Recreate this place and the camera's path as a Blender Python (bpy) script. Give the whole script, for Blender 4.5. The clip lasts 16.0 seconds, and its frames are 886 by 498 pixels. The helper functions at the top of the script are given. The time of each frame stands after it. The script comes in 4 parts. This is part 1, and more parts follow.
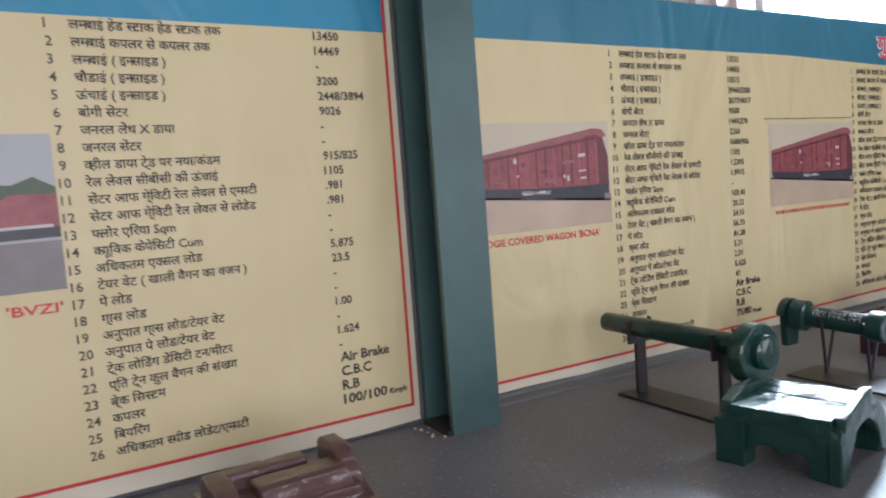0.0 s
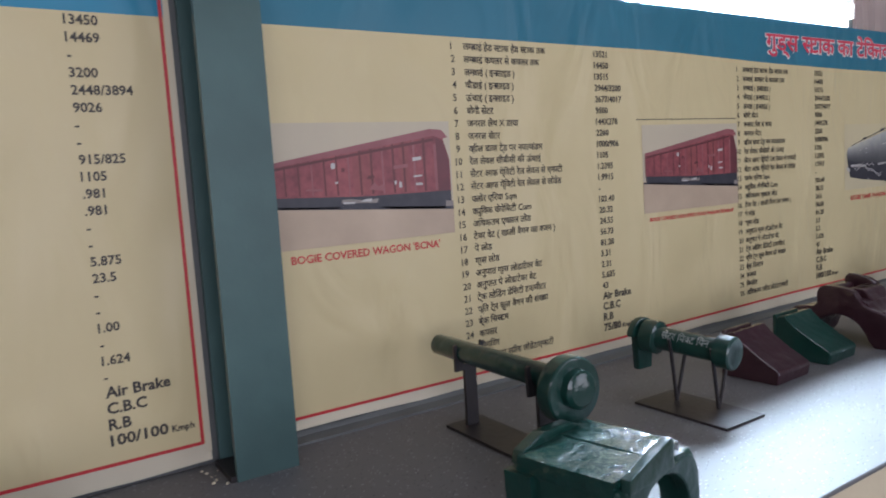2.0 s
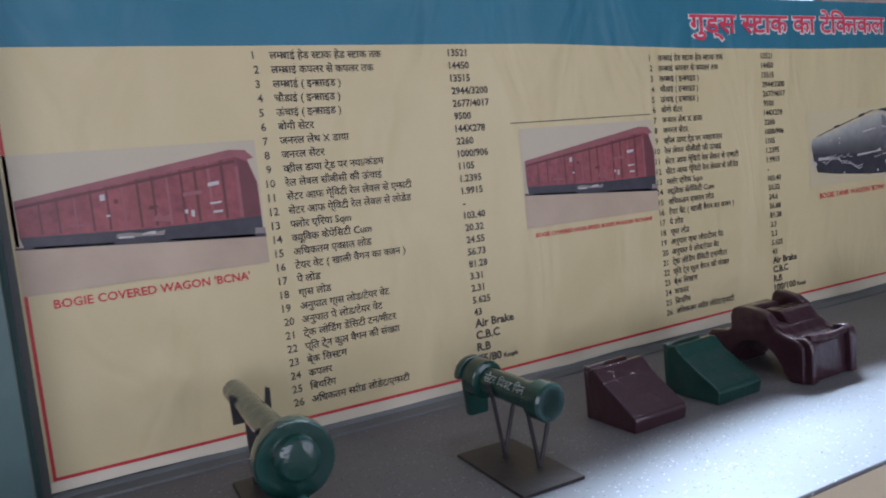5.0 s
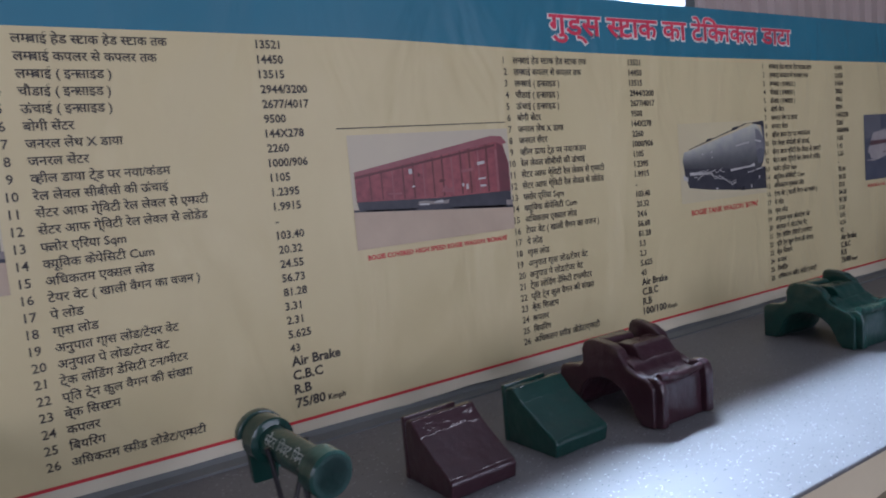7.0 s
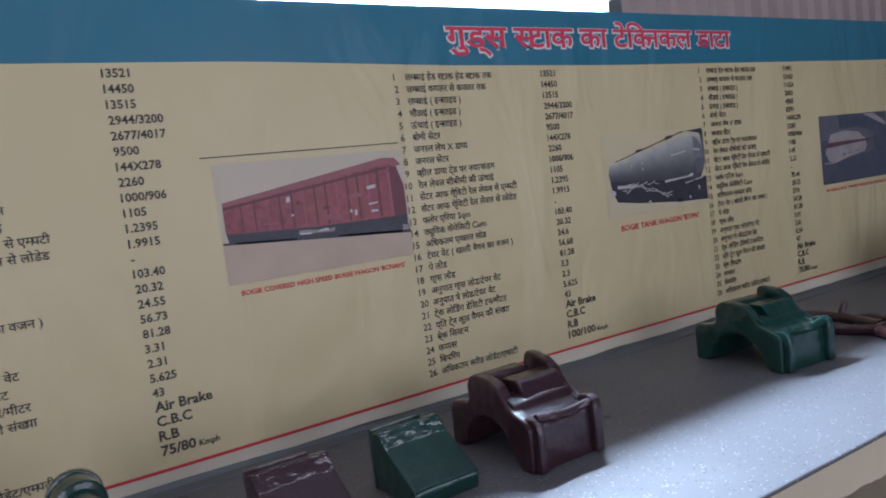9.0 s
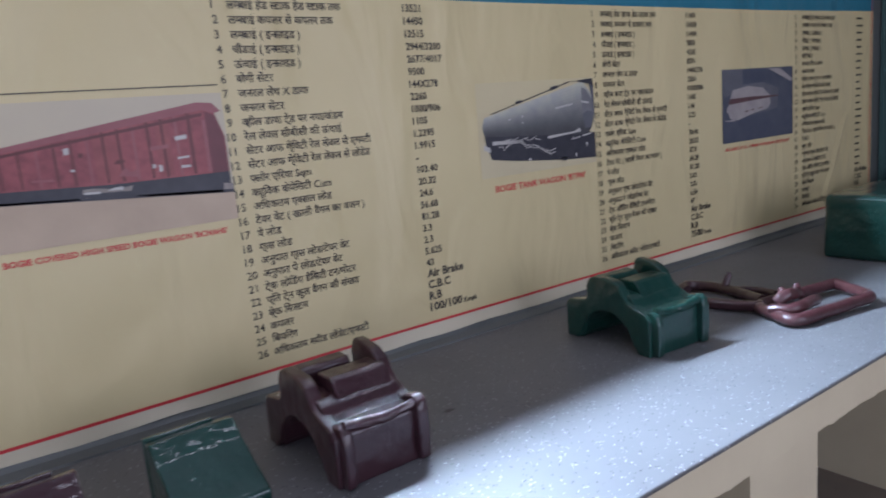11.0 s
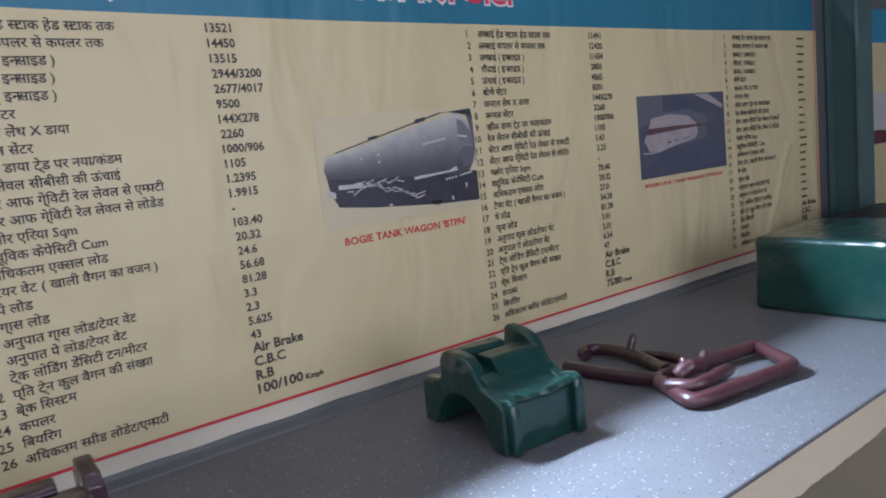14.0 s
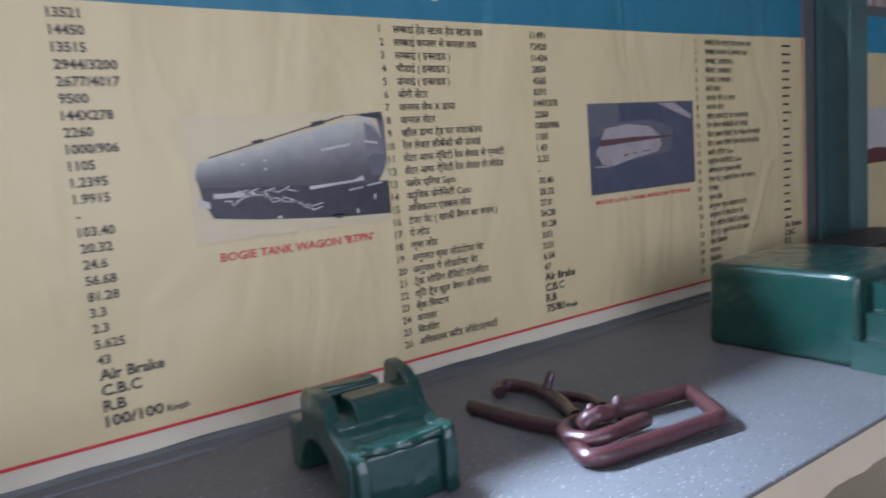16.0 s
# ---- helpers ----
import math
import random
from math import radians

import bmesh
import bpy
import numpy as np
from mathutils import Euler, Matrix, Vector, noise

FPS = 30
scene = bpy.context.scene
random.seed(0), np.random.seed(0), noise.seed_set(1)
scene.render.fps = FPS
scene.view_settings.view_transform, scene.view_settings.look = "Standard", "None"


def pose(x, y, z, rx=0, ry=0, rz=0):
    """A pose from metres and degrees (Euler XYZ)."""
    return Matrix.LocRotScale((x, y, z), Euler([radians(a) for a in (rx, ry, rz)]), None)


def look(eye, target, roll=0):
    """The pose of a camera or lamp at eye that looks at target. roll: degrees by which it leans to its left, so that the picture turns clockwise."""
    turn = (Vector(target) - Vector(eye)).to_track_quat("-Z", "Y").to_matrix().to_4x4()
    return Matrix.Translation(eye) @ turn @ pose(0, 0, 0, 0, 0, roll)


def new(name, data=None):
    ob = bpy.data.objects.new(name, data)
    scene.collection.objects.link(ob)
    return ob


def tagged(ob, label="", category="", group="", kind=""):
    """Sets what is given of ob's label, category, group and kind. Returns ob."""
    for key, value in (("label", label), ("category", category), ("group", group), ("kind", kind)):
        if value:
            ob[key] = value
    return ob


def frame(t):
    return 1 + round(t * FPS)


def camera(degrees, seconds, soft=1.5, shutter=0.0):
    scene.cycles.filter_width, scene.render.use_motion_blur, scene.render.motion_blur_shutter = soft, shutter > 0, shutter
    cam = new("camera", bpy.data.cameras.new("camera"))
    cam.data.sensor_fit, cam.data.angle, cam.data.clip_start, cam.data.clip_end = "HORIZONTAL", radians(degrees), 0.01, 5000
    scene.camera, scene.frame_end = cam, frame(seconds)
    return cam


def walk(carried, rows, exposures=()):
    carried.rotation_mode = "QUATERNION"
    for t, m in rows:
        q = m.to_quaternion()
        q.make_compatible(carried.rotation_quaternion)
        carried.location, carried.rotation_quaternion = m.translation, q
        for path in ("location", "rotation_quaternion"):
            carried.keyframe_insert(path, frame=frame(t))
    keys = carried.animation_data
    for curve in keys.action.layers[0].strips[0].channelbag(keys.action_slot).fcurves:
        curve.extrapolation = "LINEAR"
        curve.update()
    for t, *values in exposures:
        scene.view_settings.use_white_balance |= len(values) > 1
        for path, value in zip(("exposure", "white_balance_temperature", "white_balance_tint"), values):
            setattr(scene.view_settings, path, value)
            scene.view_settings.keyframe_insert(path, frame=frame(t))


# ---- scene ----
cam = camera(64.4, 16.0, 1.9, 0.5)
EXPOSURES = [(0, 0.02, 6400, 18), (1.5, -0.25, 6250, 19), (3, -0.34, 6100, 20), (5.5, -0.50, 5900, 21), (8, -0.74, 5800, 23), (10.5, -0.46, 5800, 21), (13, -0.33, 5800, 21), (16, -0.14, 5800, 21)]
PATH = [
    (0, (-1.987, -1.528, 1.464), (-0.993, 0.201, 1.306), -4.2),
    (0.5, (-1.868, -1.552, 1.479), (-0.89, 0.181, 1.274), -2.9),
    (1, (-1.74, -1.616, 1.488), (-0.835, 0.155, 1.277), -2.6),
    (1.5, (-1.651, -1.599, 1.479), (-0.664, 0.125, 1.242), -4.7),
    (2, (-1.57, -1.541, 1.489), (-0.491, 0.131, 1.289), -3.6),
    (2.5, (-1.462, -1.549, 1.494), (-0.457, 0.168, 1.286), -3.9),
    (3, (-1.316, -1.621, 1.489), (-0.371, 0.129, 1.278), -4.1),
    (5.5, (-0.81, -1.683, 1.49), (0.068, 0.106, 1.311), -6.1),
    (6, (-0.718, -1.685, 1.483), (0.299, 0.027, 1.296), -6.9),
    (6.5, (-0.645, -1.59, 1.479), (0.466, 0.063, 1.294), -6.1),
    (7, (-0.549, -1.574, 1.486), (0.517, 0.108, 1.295), -5.2),
    (7.5, (-0.428, -1.638, 1.486), (0.608, 0.068, 1.358), -5.6),
    (8, (-0.35, -1.684, 1.477), (0.669, 0.031, 1.34), -7.1),
    (10.5, (0.053, -1.599, 1.531), (1.102, 0.077, 1.229), -5.3),
    (11, (0.139, -1.576, 1.513), (1.28, 0.027, 1.154), -5.2),
    (11.5, (0.213, -1.528, 1.516), (1.437, 0.024, 1.213), -4.2),
    (12, (0.3, -1.534, 1.512), (1.423, 0.09, 1.19), -4.0),
    (12.5, (0.418, -1.597, 1.507), (1.501, 0.059, 1.22), -4.3),
    (13, (0.509, -1.61, 1.493), (1.584, 0.044, 1.165), -6.9),
    (13.5, (0.581, -1.571, 1.498), (1.698, 0.067, 1.233), -4.8),
    (14, (0.647, -1.516, 1.497), (1.82, 0.08, 1.22), -6.1),
    (14.5, (0.722, -1.526, 1.493), (1.812, 0.128, 1.221), -5.9),
    (15, (0.838, -1.578, 1.485), (1.89, 0.101, 1.211), -4.4),
    (15.5, (0.919, -1.586, 1.477), (1.922, 0.125, 1.216), -5.9),
    (16, (1.007, -1.525, 1.475), (2.13, 0.111, 1.221), -4.6),
]
walk(cam, [(t, look(eye, target, roll)) for t, eye, target, roll in PATH], EXPOSURES)


# ---- world and lights ----
def sky_world():
    w = bpy.data.worlds.new("world")
    scene.world = w
    w.use_nodes = True
    nt = w.node_tree
    sky = nt.nodes.new("ShaderNodeTexSky")
    sky.sky_type = 'NISHITA'
    sky.sun_disc = False
    sky.sun_elevation = radians(48)
    sky.sun_rotation = radians(200)
    bg = nt.nodes["Background"]
    bg.inputs["Strength"].default_value = 0.10
    nt.links.new(sky.outputs[0], bg.inputs["Color"])


sky_world()


def fill_lamp(name, x, y, z, w, h, power, color, rx, rz):
    li = bpy.data.lights.new(name, 'AREA')
    li.shape = 'RECTANGLE'
    li.size, li.size_y, li.energy, li.color = w, h, power, color
    ob = new(name, li)
    ob.matrix_world = pose(x, y, z, rx, 0, rz)
    return ob


H_ROOF = 4.4
# fill lamps in two added, unseen openings in the wall opposite the display
fill_lamp("fill_west", -2.3, -4.17, 1.75, 3.2, 1.9, 80, (0.90, 0.92, 1.0), 90, 0)
fill_lamp("fill_east", 2.0, -4.17, 1.75, 2.6, 1.9, 52, (0.90, 0.92, 1.0), 90, 0)
# added strip lamp in an unseen roof slot, for glints on upward edges
fill_lamp("roof_glint_lamp", 0.4, -1.25, H_ROOF - 0.03, 5.0, 0.20, 32, (0.95, 0.97, 1.0), 0, 0)
TUBE_STRENGTH = 9300.0


# ---- materials ----
def mat(name, color, rough=0.5, metal=0.0, color2=None, scale=8.0, bump=0.0, bump_scale=60.0, coat=0.0, emit=0.0, detail=6.0, spec=0.5):
    """Paint, metal or plastic with two scales of variation and fine relief."""
    m = bpy.data.materials.new(name)
    m.use_nodes = True
    nt = m.node_tree
    b = nt.nodes["Principled BSDF"]
    b.inputs["Roughness"].default_value = rough
    b.inputs["Metallic"].default_value = metal
    b.inputs["Coat Weight"].default_value = coat
    b.inputs["Coat Roughness"].default_value = 0.05
    b.inputs["Specular IOR Level"].default_value = spec
    if emit:
        b.inputs["Emission Color"].default_value = (*color, 1)
        b.inputs["Emission Strength"].default_value = emit
    c2 = color2 or tuple(c * 0.82 for c in color)
    co = nt.nodes.new("ShaderNodeTexCoord")
    n1 = nt.nodes.new("ShaderNodeTexNoise")
    n1.inputs["Scale"].default_value = scale
    n1.inputs["Detail"].default_value = detail
    n2 = nt.nodes.new("ShaderNodeTexNoise")
    n2.inputs["Scale"].default_value = scale * 0.17
    n2.inputs["Detail"].default_value = 3
    mx = nt.nodes.new("ShaderNodeMath")
    mx.operation = 'ADD'
    mr = nt.nodes.new("ShaderNodeMapRange")
    mr.inputs["From Min"].default_value = 0.75
    mr.inputs["From Max"].default_value = 1.3
    mix = nt.nodes.new("ShaderNodeMix")
    mix.data_type = 'RGBA'
    mix.inputs["A"].default_value = (*color, 1)
    mix.inputs["B"].default_value = (*c2, 1)
    L = nt.links.new
    L(co.outputs["Object"], n1.inputs["Vector"])
    L(co.outputs["Object"], n2.inputs["Vector"])
    L(n1.outputs["Fac"], mx.inputs[0])
    L(n2.outputs["Fac"], mx.inputs[1])
    L(mx.outputs[0], mr.inputs["Value"])
    L(mr.outputs[0], mix.inputs["Factor"])
    L(mix.outputs["Result"], b.inputs["Base Color"])
    if bump:
        n3 = nt.nodes.new("ShaderNodeTexNoise")
        n3.inputs["Scale"].default_value = bump_scale
        n3.inputs["Detail"].default_value = 4
        bp = nt.nodes.new("ShaderNodeBump")
        bp.inputs["Strength"].default_value = bump
        bp.inputs["Distance"].default_value = 0.004
        L(co.outputs["Object"], n3.inputs["Vector"])
        L(n3.outputs["Fac"], bp.inputs["Height"])
        L(bp.outputs[0], b.inputs["Normal"])
        L(bp.outputs[0], b.inputs["Coat Normal"])
    return m


def terrazzo(name):
    """Polished grey mosaic top with pale and dark chips."""
    m = mat(name, (0.142, 0.139, 0.143), 0.50, 0, (0.116, 0.113, 0.118), 5.0, spec=0.3)
    nt = m.node_tree
    b = nt.nodes["Principled BSDF"]
    base = b.inputs["Base Color"].links[0].from_socket
    co = nt.nodes.new("ShaderNodeTexCoord")
    src = base
    masks = []
    for sc, col, lim in ((190.0, (0.40, 0.40, 0.42, 1), 0.085), (200.0, (0.040, 0.040, 0.045, 1), 0.07)):
        v = nt.nodes.new("ShaderNodeTexVoronoi")
        v.inputs["Scale"].default_value = sc
        wn = nt.nodes.new("ShaderNodeTexWhiteNoise")
        less = nt.nodes.new("ShaderNodeMath")
        less.operation = 'LESS_THAN'
        less.inputs[1].default_value = lim
        near = nt.nodes.new("ShaderNodeMath")
        near.operation = 'LESS_THAN'
        near.inputs[1].default_value = 0.36
        both = nt.nodes.new("ShaderNodeMath")
        both.operation = 'MULTIPLY'
        mix = nt.nodes.new("ShaderNodeMix")
        mix.data_type = 'RGBA'
        mix.inputs["B"].default_value = col
        nt.links.new(co.outputs["Object"], v.inputs["Vector"])
        nt.links.new(v.outputs["Color"], wn.inputs["Vector"])
        nt.links.new(wn.outputs["Value"], less.inputs[0])
        nt.links.new(v.outputs["Distance"], near.inputs[0])
        nt.links.new(less.outputs[0], both.inputs[0])
        nt.links.new(near.outputs[0], both.inputs[1])
        nt.links.new(both.outputs[0], mix.inputs["Factor"])
        nt.links.new(src, mix.inputs["A"])
        src = mix.outputs["Result"]
        masks.append(both)
    nt.links.new(src, b.inputs["Base Color"])
    gloss = nt.nodes.new("ShaderNodeMapRange")
    gloss.inputs["To Min"].default_value = 0.50
    gloss.inputs["To Max"].default_value = 0.14
    nt.links.new(masks[0].outputs[0], gloss.inputs["Value"])
    nt.links.new(gloss.outputs[0], b.inputs["Roughness"])
    return m


def vinyl(name, c, c2):
    """Printed banner vinyl that hangs in broad soft folds."""
    m = mat(name, c, 0.42, 0, c2, 3.0)
    nt = m.node_tree
    co = nt.nodes.new("ShaderNodeTexCoord")
    mp = nt.nodes.new("ShaderNodeMapping")
    mp.inputs["Rotation"].default_value = (0, radians(56), 0)
    mp.inputs["Scale"].default_value = (2.6, 1.0, 1.1)
    n = nt.nodes.new("ShaderNodeTexNoise")
    n.inputs["Scale"].default_value = 1.9
    n.inputs["Detail"].default_value = 2.5
    n.inputs["Distortion"].default_value = 0.8
    bp = nt.nodes.new("ShaderNodeBump")
    bp.inputs["Strength"].default_value = 0.5
    bp.inputs["Distance"].default_value = 0.045
    nt.links.new(co.outputs["Object"], mp.inputs["Vector"])
    nt.links.new(mp.outputs[0], n.inputs["Vector"])
    nt.links.new(n.outputs["Fac"], bp.inputs["Height"])
    nt.links.new(bp.outputs[0], nt.nodes["Principled BSDF"].inputs["Normal"])
    return m


M_CREAM = vinyl("cream_vinyl", (0.665, 0.555, 0.315), (0.610, 0.505, 0.275))
M_BLUE = vinyl("blue_vinyl", (0.022, 0.25, 0.40), (0.018, 0.22, 0.36))
M_TEAL = vinyl("teal_vinyl", (0.030, 0.185, 0.270), (0.024, 0.160, 0.235))
M_RED = mat("red_print", (0.62, 0.035, 0.045), 0.42)
M_INK = mat("dark_ink", (0.05, 0.042, 0.036), 0.5)
M_TITLE_RED = mat("title_red", (0.72, 0.05, 0.10), 0.42)
M_WHITE_PRINT = mat("white_print", (0.8, 0.78, 0.75), 0.42)
M_BLANK = mat("blank_vinyl", (0.66, 0.585, 0.44), 0.45, 0, (0.58, 0.51, 0.37), 6.0)
M_GREEN = mat("green_enamel", (0.009, 0.047, 0.037), 0.34, 0, (0.006, 0.034, 0.027), 14.0, 0.6, 34.0, 0.95, spec=0.16)
M_CRUST = mat("crusted_green_enamel", (0.010, 0.047, 0.038), 0.22, 0, (0.006, 0.034, 0.027), 14.0, 1.0, 60.0, 0.6, spec=0.25)
M_MAROON = mat("maroon_enamel", (0.046, 0.018, 0.024), 0.40, 0, (0.034, 0.013, 0.018), 14.0, 0.6, 34.0, 0.95, spec=0.16)
M_BROWN = mat("brown_enamel", (0.092, 0.037, 0.034), 0.36, 0, (0.070, 0.028, 0.027), 14.0, 0.45, 38.0, 0.5)
M_PINKRED = mat("red_oxide_paint", (0.072, 0.024, 0.027), 0.32, 0, (0.054, 0.018, 0.021), 20.0, 0.3, 50.0, 0.4)
M_DARK = mat("dark_steel", (0.022, 0.020, 0.023), 0.45, 0.2, (0.036, 0.030, 0.030), 12.0, 0.2, 70.0)
M_COLUMN = mat("grey_green_paint", (0.072, 0.142, 0.136), 0.42, 0, (0.045, 0.090, 0.087), 5.0, 0.25, 30.0, detail=3.0)
M_COUNTER = terrazzo("terrazzo")
M_APRON = mat("cream_paint", (0.66, 0.57, 0.40), 0.6, 0, (0.58, 0.49, 0.34), 5.0, 0.2, 40.0)
M_TRIM = mat("grey_trim", (0.112, 0.118, 0.116), 0.45, 0, (0.086, 0.092, 0.090), 9.0)
M_SHEET = mat("corrugated_sheet_paint", (0.42, 0.33, 0.30), 0.5, 0, (0.36, 0.28, 0.25), 4.0)
M_WALL = mat("plaster", (0.42, 0.40, 0.36), 0.8, 0, (0.37, 0.35, 0.31), 3.0, 0.2, 50.0)
M_CEIL = mat("unseen_roof", (0.16, 0.155, 0.15), 0.85)
M_FLOOR = mat("floor_stone", (0.24, 0.19, 0.15), 0.55, 0, (0.17, 0.135, 0.11), 4.0, 0.2, 30.0)
M_SHELF = mat("under_counter_cement", (0.20, 0.20, 0.17), 0.85, 0, (0.13, 0.13, 0.11), 6.0, 0.4, 30.0)
M_LAMP = mat("tube_glow", (0.68, 0.88, 1.0), 0.4, emit=TUBE_STRENGTH)
M_HOUSING = mat("white_lamp_housing", (0.8, 0.8, 0.78), 0.4)
M_LETTER = mat("white_brush_lettering", (0.42, 0.45, 0.43), 0.5, 0, (0.12, 0.16, 0.15), 160.0)


# ---- building helpers ----
def part(name, bm, material, parent=None, label="", smooth=False):
    me = bpy.data.meshes.new(name)
    bmesh.ops.recalc_face_normals(bm, faces=bm.faces)
    bm.to_mesh(me)
    bm.free()
    for m in (material if isinstance(material, (list, tuple)) else (material,)):
        me.materials.append(m)
    if smooth:
        for p in me.polygons:
            p.use_smooth = True
        me.set_sharp_from_angle(angle=radians(34))
    ob = new(name, me)
    if parent is not None:
        ob.parent = parent
    if label:
        ob["label"] = label
    return ob


def thing(name, m, label, category, group="", kind=""):
    e = new(name)
    e.empty_display_size = 0.05
    e.matrix_world = m
    return tagged(e, label, category, group, kind)


def bevel(bm, w, seg=2, angle=25):
    es = [e for e in bm.edges if len(e.link_faces) == 2 and e.calc_face_angle(0) > radians(angle)]
    if w:
        bmesh.ops.bevel(bm, geom=es, offset=w, segments=seg, affect='EDGES', profile=0.6, clamp_overlap=True)
    return bm


def block(lo, hi, w=0.0, seg=2):
    bm = bmesh.new()
    add_block(bm, lo, hi)
    return bevel(bm, w, seg)


def add_block(bm, lo, hi):
    v = [bm.verts.new((x, y, z)) for x in (lo[0], hi[0]) for y in (lo[1], hi[1]) for z in (lo[2], hi[2])]
    for f in ((0, 1, 3, 2), (4, 6, 7, 5), (0, 4, 5, 1), (2, 3, 7, 6), (0, 2, 6, 4), (1, 5, 7, 3)):
        bm.faces.new([v[i] for i in f])
    return v


def add_extrude(bm, pts, x0, x1, axis="x"):
    """A closed outline in (y, z) drawn out along x, or in (x, z) along y, or in (x, y) along z."""
    def place(p, s):
        return {"x": (s, p[0], p[1]), "y": (p[0], s, p[1]), "z": (p[0], p[1], s)}[axis]
    a = [bm.verts.new(place(p, x0)) for p in pts]
    b = [bm.verts.new(place(p, x1)) for p in pts]
    n = len(pts)
    bm.faces.new(a)
    bm.faces.new(b[::-1])
    for i in range(n):
        bm.faces.new((a[i], b[i], b[(i + 1) % n], a[(i + 1) % n]))


def extrude(pts, x0, x1, w=0.0, seg=2, axis="x", angle=25):
    bm = bmesh.new()
    add_extrude(bm, pts, x0, x1, axis)
    bmesh.ops.recalc_face_normals(bm, faces=bm.faces)
    return bevel(bm, w, seg, angle)


def add_tube(bm, path, radii, n=16, closed=False):
    """A round bar along a line of points."""
    P = [Vector(p) for p in path]
    if not isinstance(radii, (list, tuple)):
        radii = [radii] * len(P)
    rings, k = [], len(P)
    up = None
    for i, p in enumerate(P):
        a = P[(i - 1) % k] if (closed or i > 0) else p
        b = P[(i + 1) % k] if (closed or i < k - 1) else p
        d = (b - a).normalized()
        if up is None:
            up = d.orthogonal().normalized()
        s = (up - d * up.dot(d)).normalized()
        up = s
        q = d.cross(s)
        rings.append([bm.verts.new(p + radii[i] * (math.cos(2 * math.pi * j / n) * s + math.sin(2 * math.pi * j / n) * q)) for j in range(n)])
    for i in range(k if closed else k - 1):
        r0, r1 = rings[i], rings[(i + 1) % k]
        shift = 0
        if closed and i == k - 1:
            shift = min(range(n), key=lambda s: (r0[0].co - r1[s].co).length)
        for j in range(n):
            bm.faces.new((r0[j], r0[(j + 1) % n], r1[(j + 1 + shift) % n], r1[(j + shift) % n]))
    if not closed:
        bm.faces.new(rings[0][::-1])
        bm.faces.new(rings[-1])


def tube(path, radii, n=16, closed=False):
    bm = bmesh.new()
    add_tube(bm, path, radii, n, closed)
    return bm


def smooth_line(pts, steps=6, closed=False):
    """A rounded line through the points (Catmull-Rom)."""
    P = [Vector(p) for p in pts]
    k, out = len(P), []
    for i in range(k if closed else k - 1):
        p0 = P[(i - 1) % k] if (closed or i > 0) else P[i]
        p1, p2 = P[i], P[(i + 1) % k]
        p3 = P[(i + 2) % k] if (closed or i < k - 2) else p2
        for s in range(steps):
            t = s / steps
            out.append(0.5 * ((2 * p1) + (p2 - p0) * t + (2 * p0 - 5 * p1 + 4 * p2 - p3) * t * t + (3 * p1 - p0 - 3 * p2 + p3) * t ** 3))
    if not closed:
        out.append(P[-1])
    return out


def structure(name, bm, material, label, category, smooth=False):
    return tagged(part(name, bm, material, None, "", smooth), label, category, "", "structure")


# ---- the room ----
X0, X1, Y0, Y1, H = -4.6, 6.6, -4.2, 0.13, H_ROOF
COUNTER_Z = 0.90


def build_room():
    structure("floor", block((X0 - 0.2, Y0 - 0.2, -0.15), (X1 + 0.2, Y1 + 0.3, 0.0)), M_FLOOR, "brown stone floor of the exhibition room", "floor")
    # unseen roof, dark to cut bounce; its slot is added for the glint lamp
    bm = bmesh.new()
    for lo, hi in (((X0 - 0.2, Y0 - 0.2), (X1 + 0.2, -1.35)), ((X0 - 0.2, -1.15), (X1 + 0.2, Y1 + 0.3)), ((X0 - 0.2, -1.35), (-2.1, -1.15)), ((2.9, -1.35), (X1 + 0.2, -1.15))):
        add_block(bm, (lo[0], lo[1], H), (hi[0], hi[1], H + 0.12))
    structure("ceiling", bm, M_CEIL, "plain dark roof, unseen, with a narrow slot added for a glint lamp", "ceiling")
    structure("wall_west", block((X0 - 0.2, Y0, 0), (X0, Y1 + 0.3, H)), M_WALL, "plain plastered wall", "wall")
    structure("wall_east", block((X1, Y0, 0), (X1 + 0.2, Y1 + 0.3, H)), M_WALL, "plain plastered wall", "wall")
    # corrugated sheet behind the display
    bm = bmesh.new()
    pitch, n = 0.11, int((X1 - X0) / 0.11)
    front = []
    for i in range(n):
        x = X0 + i * pitch
        front += [(x, Y1), (x + 0.045, Y1), (x + 0.06, Y1 + 0.02), (x + 0.095, Y1 + 0.02)]
    front += [(X1, Y1), (X1, Y1 + 0.1), (X0, Y1 + 0.1)]
    add_extrude(bm, front, 0, H, "z")
    structure("wall_north", bm, M_SHEET, "pinkish beige corrugated sheet wall behind the display board", "wall")
    # unseen wall opposite, with two openings added for the fill lamps
    bm = bmesh.new()
    y0, y1 = Y0 - 0.2, Y0
    for lo, hi in (((X0, 0), (X1, 0.8)), ((X0, 2.7), (X1, H)), ((X0, 0.8), (-3.9, 2.7)), ((-0.7, 0.8), (0.7, 2.7)), ((3.3, 0.8), (X1, 2.7))):
        add_block(bm, (lo[0], y0, lo[1]), (hi[0], y1, hi[1]))
    structure("wall_south", bm, M_WALL, "unseen plastered wall with two wide openings added for fill light", "wall")
    # post behind the board
    structure("wall_post", block((1.56, 0.085, 0), (1.66, 0.127, H), 0.003), M_TRIM, "grey steel post in front of the corrugated sheet", "post")


build_room()


